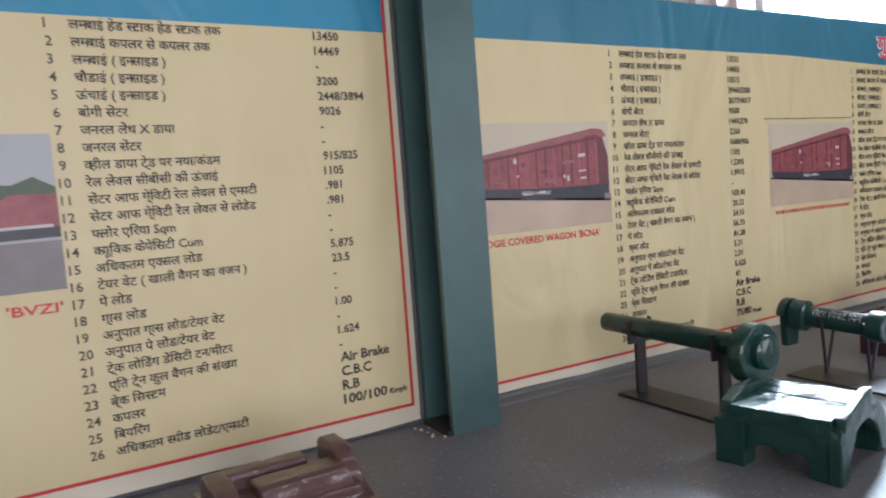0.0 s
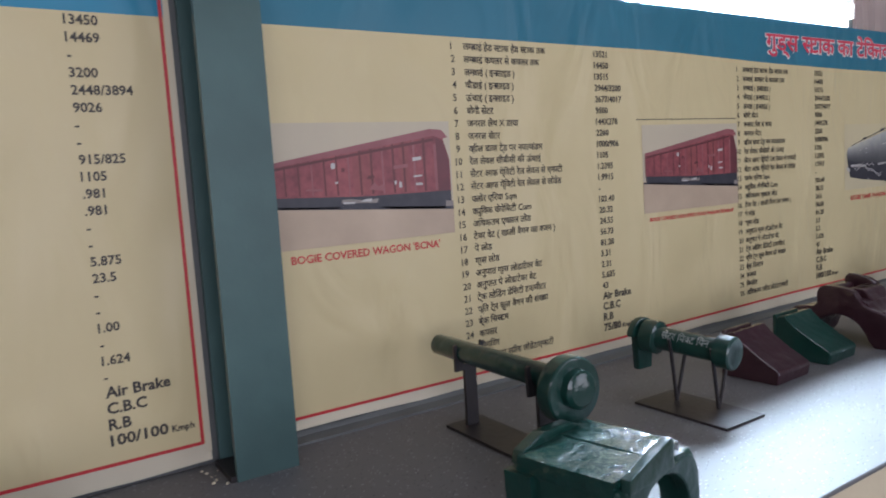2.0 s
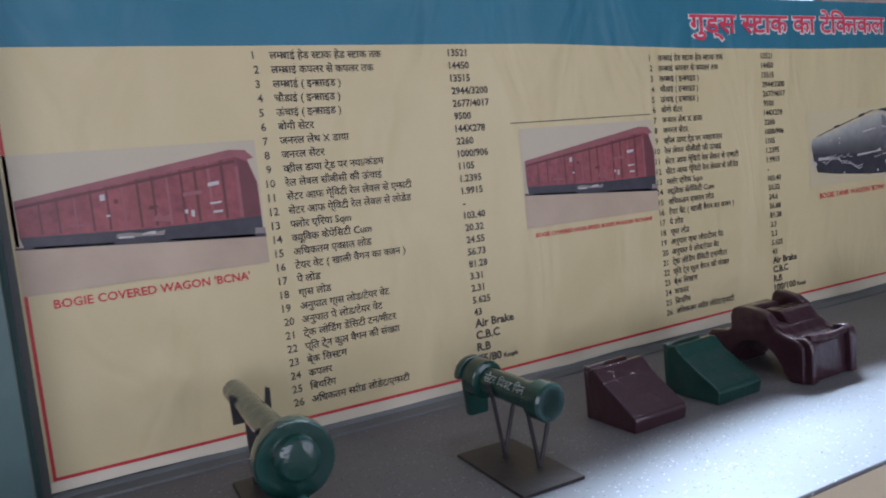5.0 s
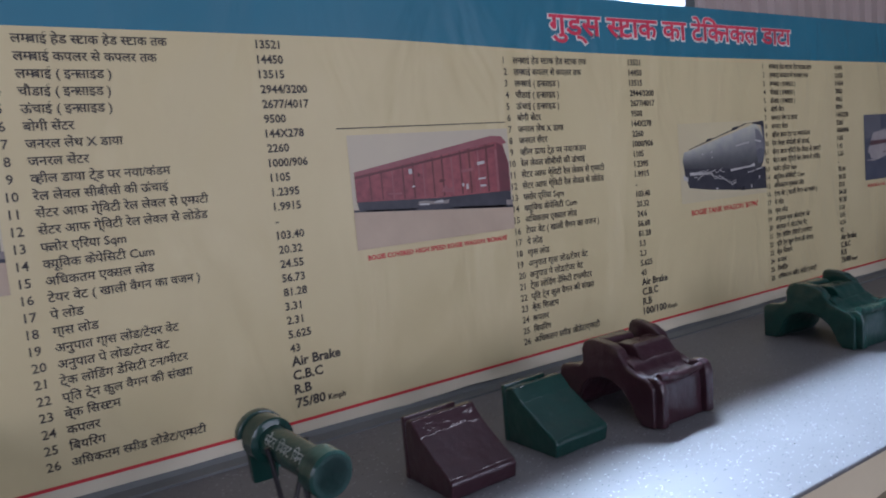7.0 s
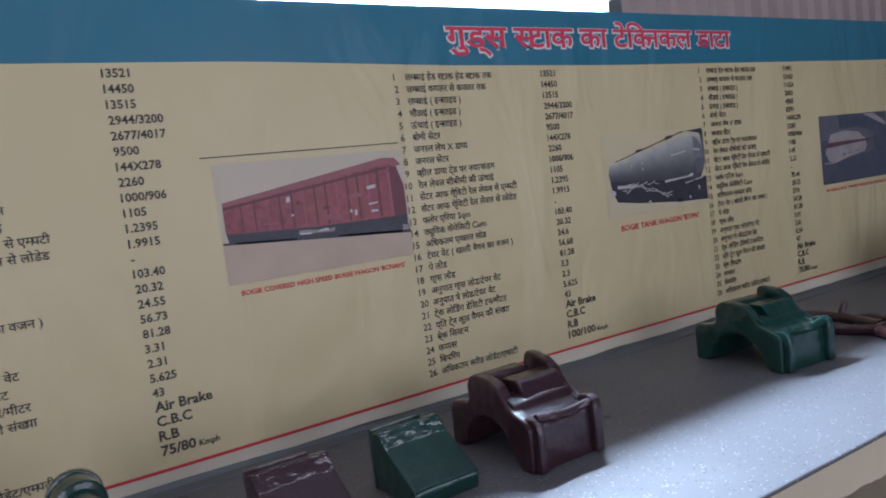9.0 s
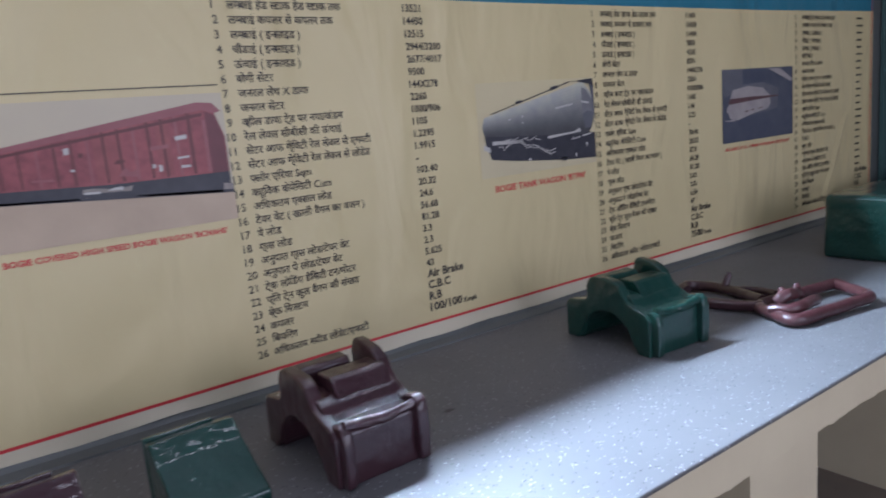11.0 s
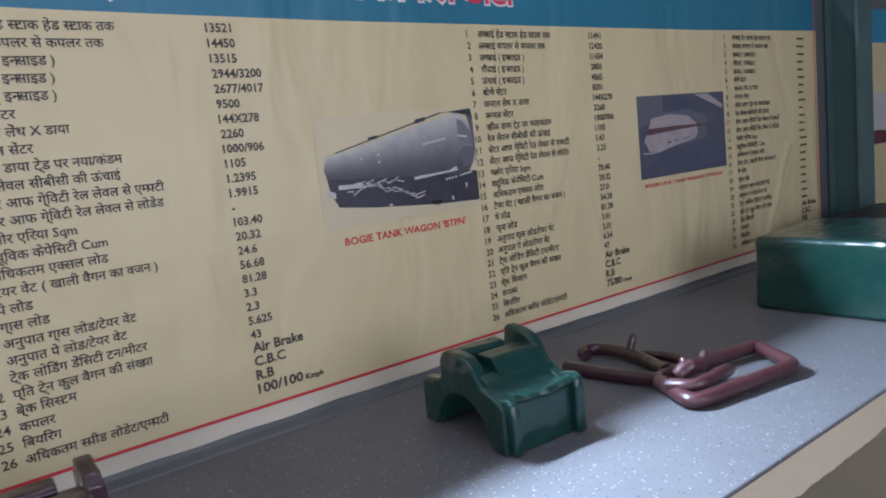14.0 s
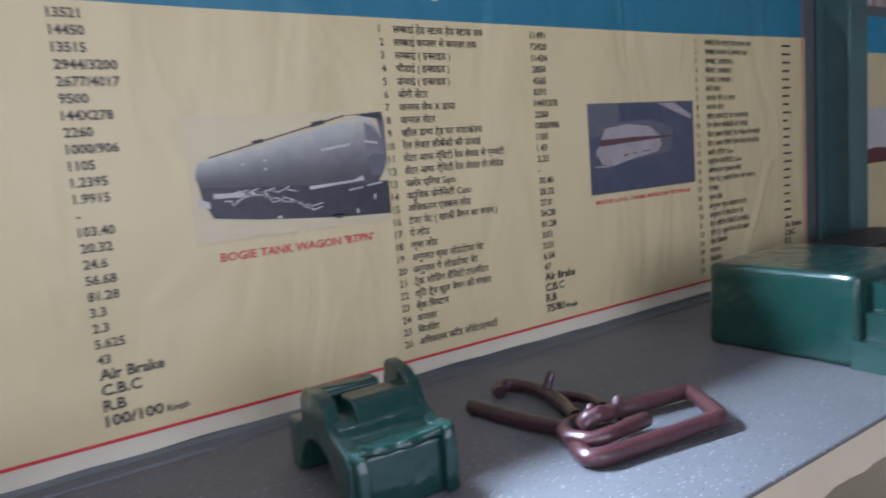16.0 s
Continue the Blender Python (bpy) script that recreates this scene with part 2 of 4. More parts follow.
def build_counter():
    c = thing("display_counter", pose(0, 0, 0), "long grey terrazzo-topped display counter on cream-painted masonry piers", "counter", "", "structure")
    # top with rounded nose
    z = COUNTER_Z
    prof = [(0.0, z - 0.014), (0.0, z)] + [(-0.900 - 0.005 * math.sin(a), z - 0.005 + 0.005 * math.cos(a)) for a in [radians(15 * i) for i in range(0, 7)]] + [(-0.9045, z - 0.0075), (-0.898, z - 0.0075), (-0.898, z - 0.014)]
    part("worktop", extrude(prof, X0 + 0.1, X1 - 0.1), M_COUNTER, c, "speckled grey polished terrazzo top with rounded front edge", True).data.shade_flat()
    edge = []
    n = 700
    for i in range(n + 1):
        x = X0 + 0.1 + (X1 - X0 - 0.2) * i / n
        edge.append((x, 0.812 + 0.007 * noise.noise((x * 5.0, 0.3, 0)) + 0.006 * noise.noise((x * 23.0, 0.3, 0)) + 0.004 * noise.noise((x * 61.0, 1.3, 0))))
    part("apron", extrude(edge + [(X1 - 0.1, z - 0.0078), (X0 + 0.1, z - 0.0078)], -0.903, -0.8985, axis="y"), M_APRON, c, "cream painted band below the top with a rough lower edge")
    part("beam", block((X0 + 0.1, -0.8983, 0.815), (X1 - 0.1, -0.79, z - 0.0145)), M_SHELF, c, "cement beam behind the painted band")
    for x in (-3.9, -2.6, -1.3, 0.0, 1.30, 2.65, 3.95, 5.25):
        part("pier", block((x, -0.885, 0), (x + 0.26, -0.10, 0.813), 0.006), M_APRON, c)
    part("back_panel", block((X0 + 0.1, -0.09, 0), (X1 - 0.1, -0.02, z - 0.016)), M_SHELF, c, "rough grey cement back under the counter")
    part("plinth", block((X0 + 0.1, -0.85, 0), (X1 - 0.1, -0.1, 0.10)), M_FLOOR, c)


build_counter()


# ---- display board and posters ----
BOARD_TOP = 1.995


def build_board():
    structure("display_board", block((X0 + 0.05, 0.003, COUNTER_Z), (X1 - 0.05, 0.016, BOARD_TOP)), M_TRIM, "long upright backing board carrying the vinyl posters", "board")
    structure("board_foot_trim", extrude([(0.0015, COUNTER_Z), (-0.040, COUNTER_Z), (-0.038, COUNTER_Z + 0.005), (-0.012, COUNTER_Z + 0.012), (0.0015, COUNTER_Z + 0.026)], -1.05, 3.95), M_TRIM, "thin grey-green strip along the foot of the board", "trim")


build_board()


def hindi(s):
    """Puts the short i sign before its consonant group, as it is drawn, and tells which letters close up on the next to join it."""
    out = []
    for ch in s:
        if ch == "\u093f":
            k = len(out) - 1
            while k >= 2 and out[k - 1] == "\u094d":
                k -= 2
            out.insert(max(k, 0), ch)
        else:
            out.append(ch)
    body, joined, skip = [], [], False
    for i, ch in enumerate(out):
        if skip:
            skip = False
        elif ch == "\u094d" and i + 1 < len(out):
            if out[i + 1] == "\u0930":
                body.append(ch)
                skip = True
            elif out[i - 1] in "टडढछहद":
                body.append(ch)
            else:
                joined.append(len(body) - 1)
        else:
            body.append(ch)
    return "".join(body), joined


ROWS = ["लम्बाई हेड स्टाक हेड स्टाक तक", "लम्बाई कपलर से कपलर तक", "लम्बाई ( इन्साइड )", "चौडाई ( इन्साइड )", "ऊंचाई ( इन्साइड )", "बोगी सेंटर",
        "जनरल लेंथ X डाया", "जनरल सेंटर", "व्हील डाया ट्रेड पर नया/कंडम", "रेल लेवल सीबीसी की ऊंचाई", "सेंटर आफ ग्रेविटी रेल लेवल से एम्पटी",
        "सेंटर आफ ग्रेविटी रेल लेवल से लोडेड", "फ्लोर एरिया Sqm", "क्यूविक केपेसिटी Cum", "अधिकतम एक्सल लोड", "टेयर वेट ( खाली वैगन का वजन )",
        "पे लोड", "ग्रास लोड", "अनुपात ग्रास लोड/टेयर वेट", "अनुपात पे लोड/टेयर वेट", "ट्रेक लोडिंग डेंसिटी टन/मीटर", "प्रति ट्रेन कुल वैगन की संख्या",
        "ब्रेक सिस्टम", "कपलर", "बियरिंग", "अधिकतम स्पीड लोडेट/एम्पटी"]
TAIL = " Air_Brake C.B.C R.B "
VALUES = {
    "a": ("13450 14469 - 3200 2448/3894 9026 - - 915/825 1105 .981 .981 - - 5.875 23.5 - - 1.00 - 1.624 -" + TAIL + "100/100").split(),
    "b": ("13521 14450 13515 2944/3200 2677/4017 9500 144X278 2260 1000/906 1105 1.2395 1.9915 - 103.40 20.32 24.55 56.73 81.28 3.31 2.31 5.625 43" + TAIL + "75/80").split(),
    "c": ("13521 14450 13515 2944/3200 2677/4017 9500 144X278 2260 1000/906 1105 1.2395 1.9915 - 103.40 20.32 24.6 56.68 81.28 3.3 2.3 5.625 43" + TAIL + "100/100").split(),
    "d": ("11491 12420 11434 2850 4265 8391 144X278 2260 1000/906 1105 1.43 2.23 - 70.40 20.32 27.0 54.28 81.28 3.01 2.01 6.54 47" + TAIL + "75/80").split(),
}
ROW_FIT = {"a": (1.836, 0.0335), "b": (1.829, 0.0334), "c": (1.805, 0.0321), "d": (1.801, 0.0318), "e": (1.803, 0.0319)}
CAPTION = {"a": "BREAK VAN  'BVZI'", "b": "BOGIE COVERED WAGON 'BCNA'", "c": "BOGIE COVERED HIGH SPEED BOGIE WAGON 'BCNAHS'", "d": "BOGIE TANK WAGON 'BTPN'", "e": "BOGIE L.P.G. TANK WAGON 'BTPGLN'"}
TITLE = "गुड्स स्टाक का टेक्निकल डाटा"


class Lettering:
    """Flat lettering in the built-in font, one mesh for each wording, size and material."""

    def __init__(self):
        self.made, self.queue = {}, []

    def want(self, text, size, bold=0.0, width=0.0, material=None):
        key = (text, size, bold, width, material.name)
        if key in self.made:
            return key
        cu = bpy.data.curves.new("lettering", 'FONT')
        cu.body, joined = hindi(text)
        for i in joined:
            cu.body_format[i].kerning = -12.0
        cu.size = size
        cu.offset = bold
        cu.resolution_u = 2
        ob = bpy.data.objects.new("lettering", cu)
        scene.collection.objects.link(ob)
        self.made[key] = None
        self.queue.append((key, ob, cu))
        return key

    def cast(self):
        bpy.context.view_layer.update()
        dg = bpy.context.evaluated_depsgraph_get()
        for key, ob, cu in self.queue:
            me = bpy.data.meshes.new_from_object(ob.evaluated_get(dg))
            co = np.zeros(len(me.vertices) * 3)
            me.vertices.foreach_get("co", co)
            co = co.reshape(-1, 3)
            if len(co):
                lo, hi = co.min(0), co.max(0)
                k = key[3] / (hi[0] - lo[0]) if key[3] else 1.0
                flat = np.zeros_like(co)
                flat[:, 0] = (co[:, 0] - lo[0]) * k
                flat[:, 2] = co[:, 1]
                me.vertices.foreach_set("co", flat.ravel())
            self.part_letters(me)
            me.materials.clear()
            me.materials.append(bpy.data.materials[key[4]])
            me.name = "lettering"
            self.made[key] = me
            bpy.data.objects.remove(ob)
            bpy.data.curves.remove(cu)
        self.queue = []

    def part_letters(self, me):
        """Neighbouring letters lie a hair apart in depth, where they close up on each other."""
        bm = bmesh.new()
        bm.from_mesh(me)
        seen, count = set(), 0
        for v in bm.verts:
            if v.index in seen:
                continue
            stack = [v]
            seen.add(v.index)
            while stack:
                w = stack.pop()
                w.co.y -= 0.00012 * (count % 3)
                for e in w.link_edges:
                    o = e.other_vert(w)
                    if o.index not in seen:
                        seen.add(o.index)
                        stack.append(o)
            count += 1
        bm.to_mesh(me)
        bm.free()

    def put(self, key, name, x, y, z, parent):
        ob = new(name, self.made[key])
        ob.parent = parent
        ob.location = (x, y, z)
        return ob


LET = Lettering()
NAME_SIZE, VALUE_SIZE, TAIL_SIZE = 0.0250, 0.0262, 0.0318


def sheet(x0, x1, z0, z1, y, wav=0.0, nx=1, nz=1):
    bm = bmesh.new()
    g = [[bm.verts.new((x0 + (x1 - x0) * i / nx, y - (wav * (0.5 + abs(noise.noise((x0 * 3 + i * 0.37, 0.7, 1.7)))) if j == 0 else 0), z0 + (z1 - z0) * j / nz + (wav * 1.2 * noise.noise((i * 0.5 + x0, 3.1, 0)) if j == 0 else 0))) for i in range(nx + 1)] for j in range(nz + 1)]
    for j in range(nz):
        for i in range(nx):
            bm.faces.new((g[j][i], g[j][i + 1], g[j + 1][i + 1], g[j + 1][i]))
    return bm


def flat_shape(bm, pts, box, y):
    x0, x1, z0, z1 = box
    f = bm.faces.new([bm.verts.new((x0 + (x1 - x0) * u, y, z0 + (z1 - z0) * v)) for u, v in pts])
    return f


def picture(poster, kind, box):
    """A printed photograph: flat colour fields, one mesh for each printed subject."""
    x0, x1, z0, z1 = box
    pic = part("photograph", flat_sheet(box, -0.0012), PHOTO[kind]["back"], poster)

    def field(name, key, shapes, d):
        if 1 < len(shapes) < 40:
            for s in shapes:
                field(name, key, [s], d)
            return
        bm = bmesh.new()
        for s in shapes:
            flat_shape(bm, s, box, -0.0012 - d * 0.0004)
        part(name, bm, PHOTO[kind][key], pic)
    if kind in ("b", "c"):
        field("printed_ground", "ground", [[(0, 0), (1, 0), (1, 0.235), (0.5, 0.29), (0, 0.36)]], 1)
        field("printed_ballast", "pale_ground", [[(0.27, 0.350), (0.56, 0.325), (0.57, 0.362), (0.50, 0.352), (0.42, 0.372), (0.29, 0.368)], [(0.93, 0.25), (1, 0.24), (1, 0.29), (0.93, 0.30)]], 2.5)
        field("printed_underframe", "under", [[(0.03, 0.345), (0.20, 0.325), (0.38, 0.31), (0.55, 0.285), (0.95, 0.228), (0.99, 0.225), (0.99, 0.40), (0.5, 0.395), (0.02, 0.43)]], 2)
        field("printed_bogie", "under", [[(0.06, 0.335), (0.10, 0.325), (0.36, 0.30), (0.38, 0.38), (0.06, 0.40)], [(0.58, 0.28), (0.64, 0.262), (0.95, 0.225), (0.96, 0.38), (0.58, 0.38)]], 3)
        field("printed_rail", "under", [[(0.0, 0.335), (1, 0.215), (1, 0.24), (0.0, 0.352)]], 3)
        field("printed_plate", "plate", [[(0.38, 0.335), (0.44, 0.33), (0.44, 0.345), (0.38, 0.35)], [(0.47, 0.345), (0.53, 0.34), (0.53, 0.365), (0.49, 0.36)]], 4)
        field("printed_wagon", "body", [[(0.02, 0.42), (0.5, 0.385), (0.99, 0.385), (0.99, 0.66), (0.955, 0.85), (0.90, 0.885), (0.02, 0.65)]], 4)
        field("printed_roof", "roof", [[(0.02, 0.645), (0.90, 0.875), (0.955, 0.845), (0.985, 0.86), (0.95, 0.925), (0.88, 0.935), (0.02, 0.68)]], 5)
        for i in range(1, 14):
            u = 0.03 + 0.86 * (i / 14.0) ** 0.95
            w = 0.006 + 0.007 * i / 14
            top, bot = 0.645 + 0.23 * (u - 0.02) / 0.88, 0.42 - 0.035 * min(1, u / 0.5)
            field("printed_rib", "rib" if i % 3 else "lit_rib", [[(u, bot + 0.012), (u + w, bot + 0.012), (u + w, top), (u, top)]], 5)
        field("printed_door", "door", [[(0.44, 0.40), (0.545, 0.40), (0.545, 0.75), (0.44, 0.725)], [(0.69, 0.40), (0.75, 0.40), (0.75, 0.81), (0.69, 0.795)]], 4.5)
        field("printed_end", "end", [[(0.912, 0.385), (0.985, 0.385), (0.985, 0.66), (0.955, 0.83), (0.912, 0.862)]], 6)
        field("printed_plate", "plate", [[(0.33, 0.625), (0.35, 0.63), (0.35, 0.675), (0.33, 0.67)], [(0.77, 0.66), (0.82, 0.67), (0.82, 0.70), (0.77, 0.69)], [(0.77, 0.52), (0.82, 0.525), (0.82, 0.54), (0.77, 0.535)], [(0.78, 0.45), (0.82, 0.45), (0.82, 0.47), (0.78, 0.47)], [(0.345, 0.505), (0.36, 0.505), (0.36, 0.52), (0.345, 0.52)], [(0.685, 0.44), (0.70, 0.44), (0.70, 0.49), (0.685, 0.49)], [(0.66, 0.47), (0.672, 0.47), (0.672, 0.50), (0.66, 0.50)]], 6)
        field("printed_worn_paint", "roof", [[(0.895, 0.40), (0.912, 0.40), (0.912, 0.80), (0.895, 0.80)], [(0.52, 0.44), (0.60, 0.42), (0.60, 0.48), (0.57, 0.46), (0.55, 0.50)], [(0.66, 0.60), (0.74, 0.61), (0.74, 0.64), (0.66, 0.63)], [(0.20, 0.46), (0.28, 0.45), (0.28, 0.47), (0.20, 0.475)]], 5.5)
        # last strip prints shade under the roof edge; the small blots are grime
        field("printed_grime_and_shade", "rib", [[(0.51, 0.53), (0.54, 0.525), (0.555, 0.545), (0.545, 0.56), (0.52, 0.555)], [(0.38, 0.60), (0.395, 0.595), (0.40, 0.625), (0.385, 0.63)], [(0.02, 0.62), (0.90, 0.83), (0.90, 0.855), (0.02, 0.64)]], 5.2)
    elif kind == "d":
        field("printed_ground", "ground", [[(0, 0), (1, 0.0), (1, 0.08), (0.6, 0.10), (0.3, 0.16), (0.0, 0.34)]], 1)
        field("printed_underframe", "under", [[(0.05, 0.34), (0.09, 0.19), (0.30, 0.14), (0.5, 0.11), (0.7, 0.08), (1, 0.06), (1, 0.36), (0.5, 0.42), (0.04, 0.46)]], 2)
        n = 18
        for i in range(n):
            a, b = i / n, (i + 1) / n
            lo_l, hi_l = 0.44 + 0.20 * a, 0.44 + 0.20 * b
            lo_r, hi_r = 0.345 + 0.615 * a, 0.345 + 0.615 * b
            xl, xl2 = 0.03 + 0.05 * abs(a - 0.45) ** 1.5, 0.03 + 0.05 * abs(b - 0.45) ** 1.5
            xr, xr2 = 0.995 - 0.42 * abs(a - 0.45) ** 2.4, 0.995 - 0.42 * abs(b - 0.45) ** 2.4
            field("printed_tank_band", "band%d" % i, [[(xl, lo_l), (xr, lo_r), (xr2, hi_r), (xl2, hi_l)]], 3)
        field("printed_tank_end", "end", [[(0.885, 0.90), (0.93, 0.86), (0.975, 0.76), (0.988, 0.60), (0.965, 0.42), (0.905, 0.42), (0.885, 0.62)]], 4)
        field("printed_pipe", "hatch", [[(0.10, 0.665), (0.78, 0.958), (0.78, 0.972), (0.10, 0.675)]], 4)
        field("printed_hatch", "hatch", [[(0.30, 0.755), (0.355, 0.77), (0.355, 0.80), (0.30, 0.785)], [(0.60, 0.875), (0.67, 0.90), (0.67, 0.935), (0.60, 0.915)], [(0.72, 0.955), (0.99, 0.99), (1.0, 0.90), (0.95, 0.93), (0.84, 0.965)]], 6)
        field("printed_sill", "plate", [[(0.56, 0.345), (0.86, 0.385), (0.85, 0.43), (0.80, 0.395), (0.56, 0.375)]], 6)
        field("printed_lettering", "plate", [*[[(0.64 + 0.02 * i, 0.665 + 0.0045 * i), (0.654 + 0.02 * i, 0.668 + 0.0045 * i), (0.654 + 0.02 * i, 0.69 + 0.0045 * i), (0.64 + 0.02 * i, 0.687 + 0.0045 * i)] for i in range(8)], *[[(0.77 + 0.022 * i, 0.30 + 0.004 * i), (0.782 + 0.022 * i, 0.302 + 0.004 * i), (0.782 + 0.022 * i, 0.322 + 0.004 * i), (0.77 + 0.022 * i, 0.32 + 0.004 * i)] for i in range(4)], [(0.24, 0.59), (0.252, 0.592), (0.252, 0.612), (0.24, 0.61)], [(0.345, 0.61), (0.357, 0.612), (0.357, 0.632), (0.345, 0.63)], [(0.345, 0.54), (0.357, 0.542), (0.357, 0.56), (0.345, 0.558)], [(0.66, 0.10), (0.73, 0.095), (0.73, 0.11), (0.67, 0.115)], [(0.80, 0.10), (0.815, 0.10), (0.815, 0.14), (0.80, 0.14)], [(0.90, 0.20), (0.915, 0.20), (0.92, 0.25), (0.905, 0.25)], [(0.87, 0.325), (0.96, 0.345), (0.96, 0.36), (0.87, 0.34)], [(0.88, 0.72), (0.95, 0.70), (0.95, 0.72), (0.88, 0.74)]], 6)
        field("printed_end_shade", "shade", [[(0.885, 0.58), (0.93, 0.62), (0.987, 0.60), (0.965, 0.42), (0.905, 0.42)], [(0.955, 0.95), (1.0, 0.90), (1.0, 0.42), (0.99, 0.60), (0.98, 0.76)]], 5)
        field("printed_gap", "gap", [[(0.10, 0.345), (0.34, 0.335), (0.34, 0.365), (0.10, 0.385)], [(0.38, 0.135), (0.41, 0.13), (0.405, 0.15), (0.39, 0.155)], [(0.03, 0.30), (0.08, 0.27), (0.08, 0.32), (0.03, 0.36)]], 3.5)
        random.seed(5)
        rods = []
        u, v = 0.13, 0.34
        for i in range(44):
            du, dv = random.uniform(0.02, 0.07), random.uniform(-0.045, 0.035)
            rods.append([(u, v), (u + du, v + dv), (u + du, v + dv + 0.010), (u, v + 0.012)])
            u += du * 0.62
            v = max(0.16, min(0.36, v + dv))
            if u > 0.58:
                u, v = random.uniform(0.14, 0.36), random.uniform(0.2, 0.34)
        for rod in rods:
            field("printed_brake_rod", "plate", [rod], 5)
        for u in (0.70, 0.86):
            field("printed_wheel", "wheel", [[(u + 0.055 * math.cos(a), 0.17 + 0.10 * math.sin(a)) for a in [radians(30 * i) for i in range(12)]]], 6)
    elif kind == "e":
        field("printed_ground", "ground", [[(0, 0), (1, 0), (1, 0.30), (0, 0.20)]], 1)
        field("printed_sky", "sky", [[(0, 0.62), (0.27, 0.70), (0.27, 1), (0, 1)]], 1.5)
        field("printed_haze", "hall_shade", [[(0.10, 0.66), (0.14, 0.78), (0.55, 0.80), (0.78, 0.70), (0.76, 0.42), (0.62, 0.38), (0.3, 0.34)]], 1.7)
        field("printed_tank", "body", [[(0.10, 0.33), (0.06, 0.45), (0.10, 0.60), (0.14, 0.72), (0.34, 0.76), (0.55, 0.72), (0.64, 0.62), (0.66, 0.50), (0.62, 0.42), (0.40, 0.37), (0.20, 0.30)]], 2)
        field("printed_stripe", "stripe", [[(0.08, 0.54), (0.10, 0.60), (0.40, 0.61), (0.78, 0.60), (0.78, 0.585), (0.40, 0.555), (0.10, 0.525)]], 3)
        field("printed_ladder", "body", [[(0.03, 0.30), (0.16, 0.29), (0.18, 0.315), (0.04, 0.315)], [(0.05, 0.42), (0.07, 0.42), (0.085, 0.50), (0.06, 0.50)]], 3)
        field("printed_marks", "stripe", [[(0.30, 0.40), (0.34, 0.405), (0.34, 0.425), (0.30, 0.42)], [(0.38, 0.415), (0.42, 0.42), (0.42, 0.435), (0.38, 0.43)], [(0.48, 0.43), (0.55, 0.44), (0.55, 0.45), (0.48, 0.445)]], 3)
        field("printed_hall", "hall", [[(0.63, 0.985), (0.80, 0.985), (0.98, 0.83), (0.97, 0.78)]], 2)
    else:
        field("printed_ground", "ground", [[(0, 0), (1, 0), (1, 0.32), (0, 0.30)]], 1)
        field("printed_treeline", "tree", [[(0, 0.55), (1, 0.55), (1, 0.66), (0.93, 0.73), (0.86, 0.68), (0.75, 0.70), (0.6, 0.62), (0, 0.66)]], 2)
        field("printed_wagon", "body", [[(0.05, 0.38), (1, 0.40), (1, 0.62), (0.85, 0.62), (0.80, 0.55), (0.05, 0.60)]], 3)
        field("printed_underframe", "under", [[(0.05, 0.31), (1, 0.34), (1, 0.41), (0.05, 0.39)]], 4)
        field("printed_rail", "plate", [[(0.05, 0.385), (0.98, 0.405), (0.98, 0.425), (0.05, 0.40)]], 5)


def flat_sheet(box, y):
    bm = bmesh.new()
    flat_shape(bm, [(0, 0), (1, 0), (1, 1), (0, 1)], box, y)
    return bm


def pm(name, c, c2=None, s=22.0):
    return mat("print_" + name, c, 0.42, 0, c2, s)


P_RUST = pm("rust_red", (0.36, 0.085, 0.092), (0.17, 0.034, 0.045), 46.0)
P_DOOR = pm("rust_door", (0.34, 0.085, 0.085), (0.22, 0.05, 0.055), 40.0)
P_END = pm("rust_end", (0.16, 0.035, 0.045), (0.11, 0.028, 0.034))
P_FLANK = pm("tank_flank", (0.14, 0.14, 0.165), (0.11, 0.11, 0.13))
P_RIB = pm("rust_shadow", (0.13, 0.028, 0.032))
P_ROOF = pm("roof_red", (0.33, 0.11, 0.12), (0.25, 0.07, 0.08))
P_DARK = pm("near_black", (0.026, 0.026, 0.038), (0.050, 0.048, 0.060), 40.0)
P_GRIT = pm("grey_grit", (0.30, 0.26, 0.23), (0.20, 0.17, 0.16), 60.0)
P_SAND = pm("sand", (0.56, 0.43, 0.31), (0.44, 0.33, 0.235), 9.0)
P_HAZE = pm("hazy_sky", (0.58, 0.50, 0.355), (0.52, 0.45, 0.34), 4.0)
P_PALE = pm("pale_grey", (0.58, 0.55, 0.52), (0.48, 0.45, 0.43))
P_DUST = pm("pale_dust", (0.62, 0.53, 0.335), (0.55, 0.47, 0.31), 7.0)
P_SKYG = pm("grey_sky", (0.645, 0.55, 0.335), (0.60, 0.51, 0.32), 4.0)
P_TANK = pm("tank_grey", (0.075, 0.076, 0.098), (0.055, 0.056, 0.075))
P_TANKTOP = pm("tank_light", (0.25, 0.245, 0.255), (0.17, 0.165, 0.18), 14.0)
P_NIGHT = pm("dark_blue", (0.062, 0.070, 0.105), (0.09, 0.095, 0.125))
P_STRIPE = pm("dull_red", (0.13, 0.06, 0.065), (0.10, 0.05, 0.055))
P_WHITE = pm("white_tank", (0.42, 0.37, 0.355), (0.30, 0.265, 0.265), 22.0)
P_ASH = pm("ash_road", (0.22, 0.20, 0.20), (0.17, 0.155, 0.155))
P_TREE = pm("tree_green", (0.07, 0.10, 0.055), (0.04, 0.07, 0.035))
P_SKYB = pm("blue_grey_sky", (0.42, 0.43, 0.44), (0.36, 0.37, 0.38), 4.0)
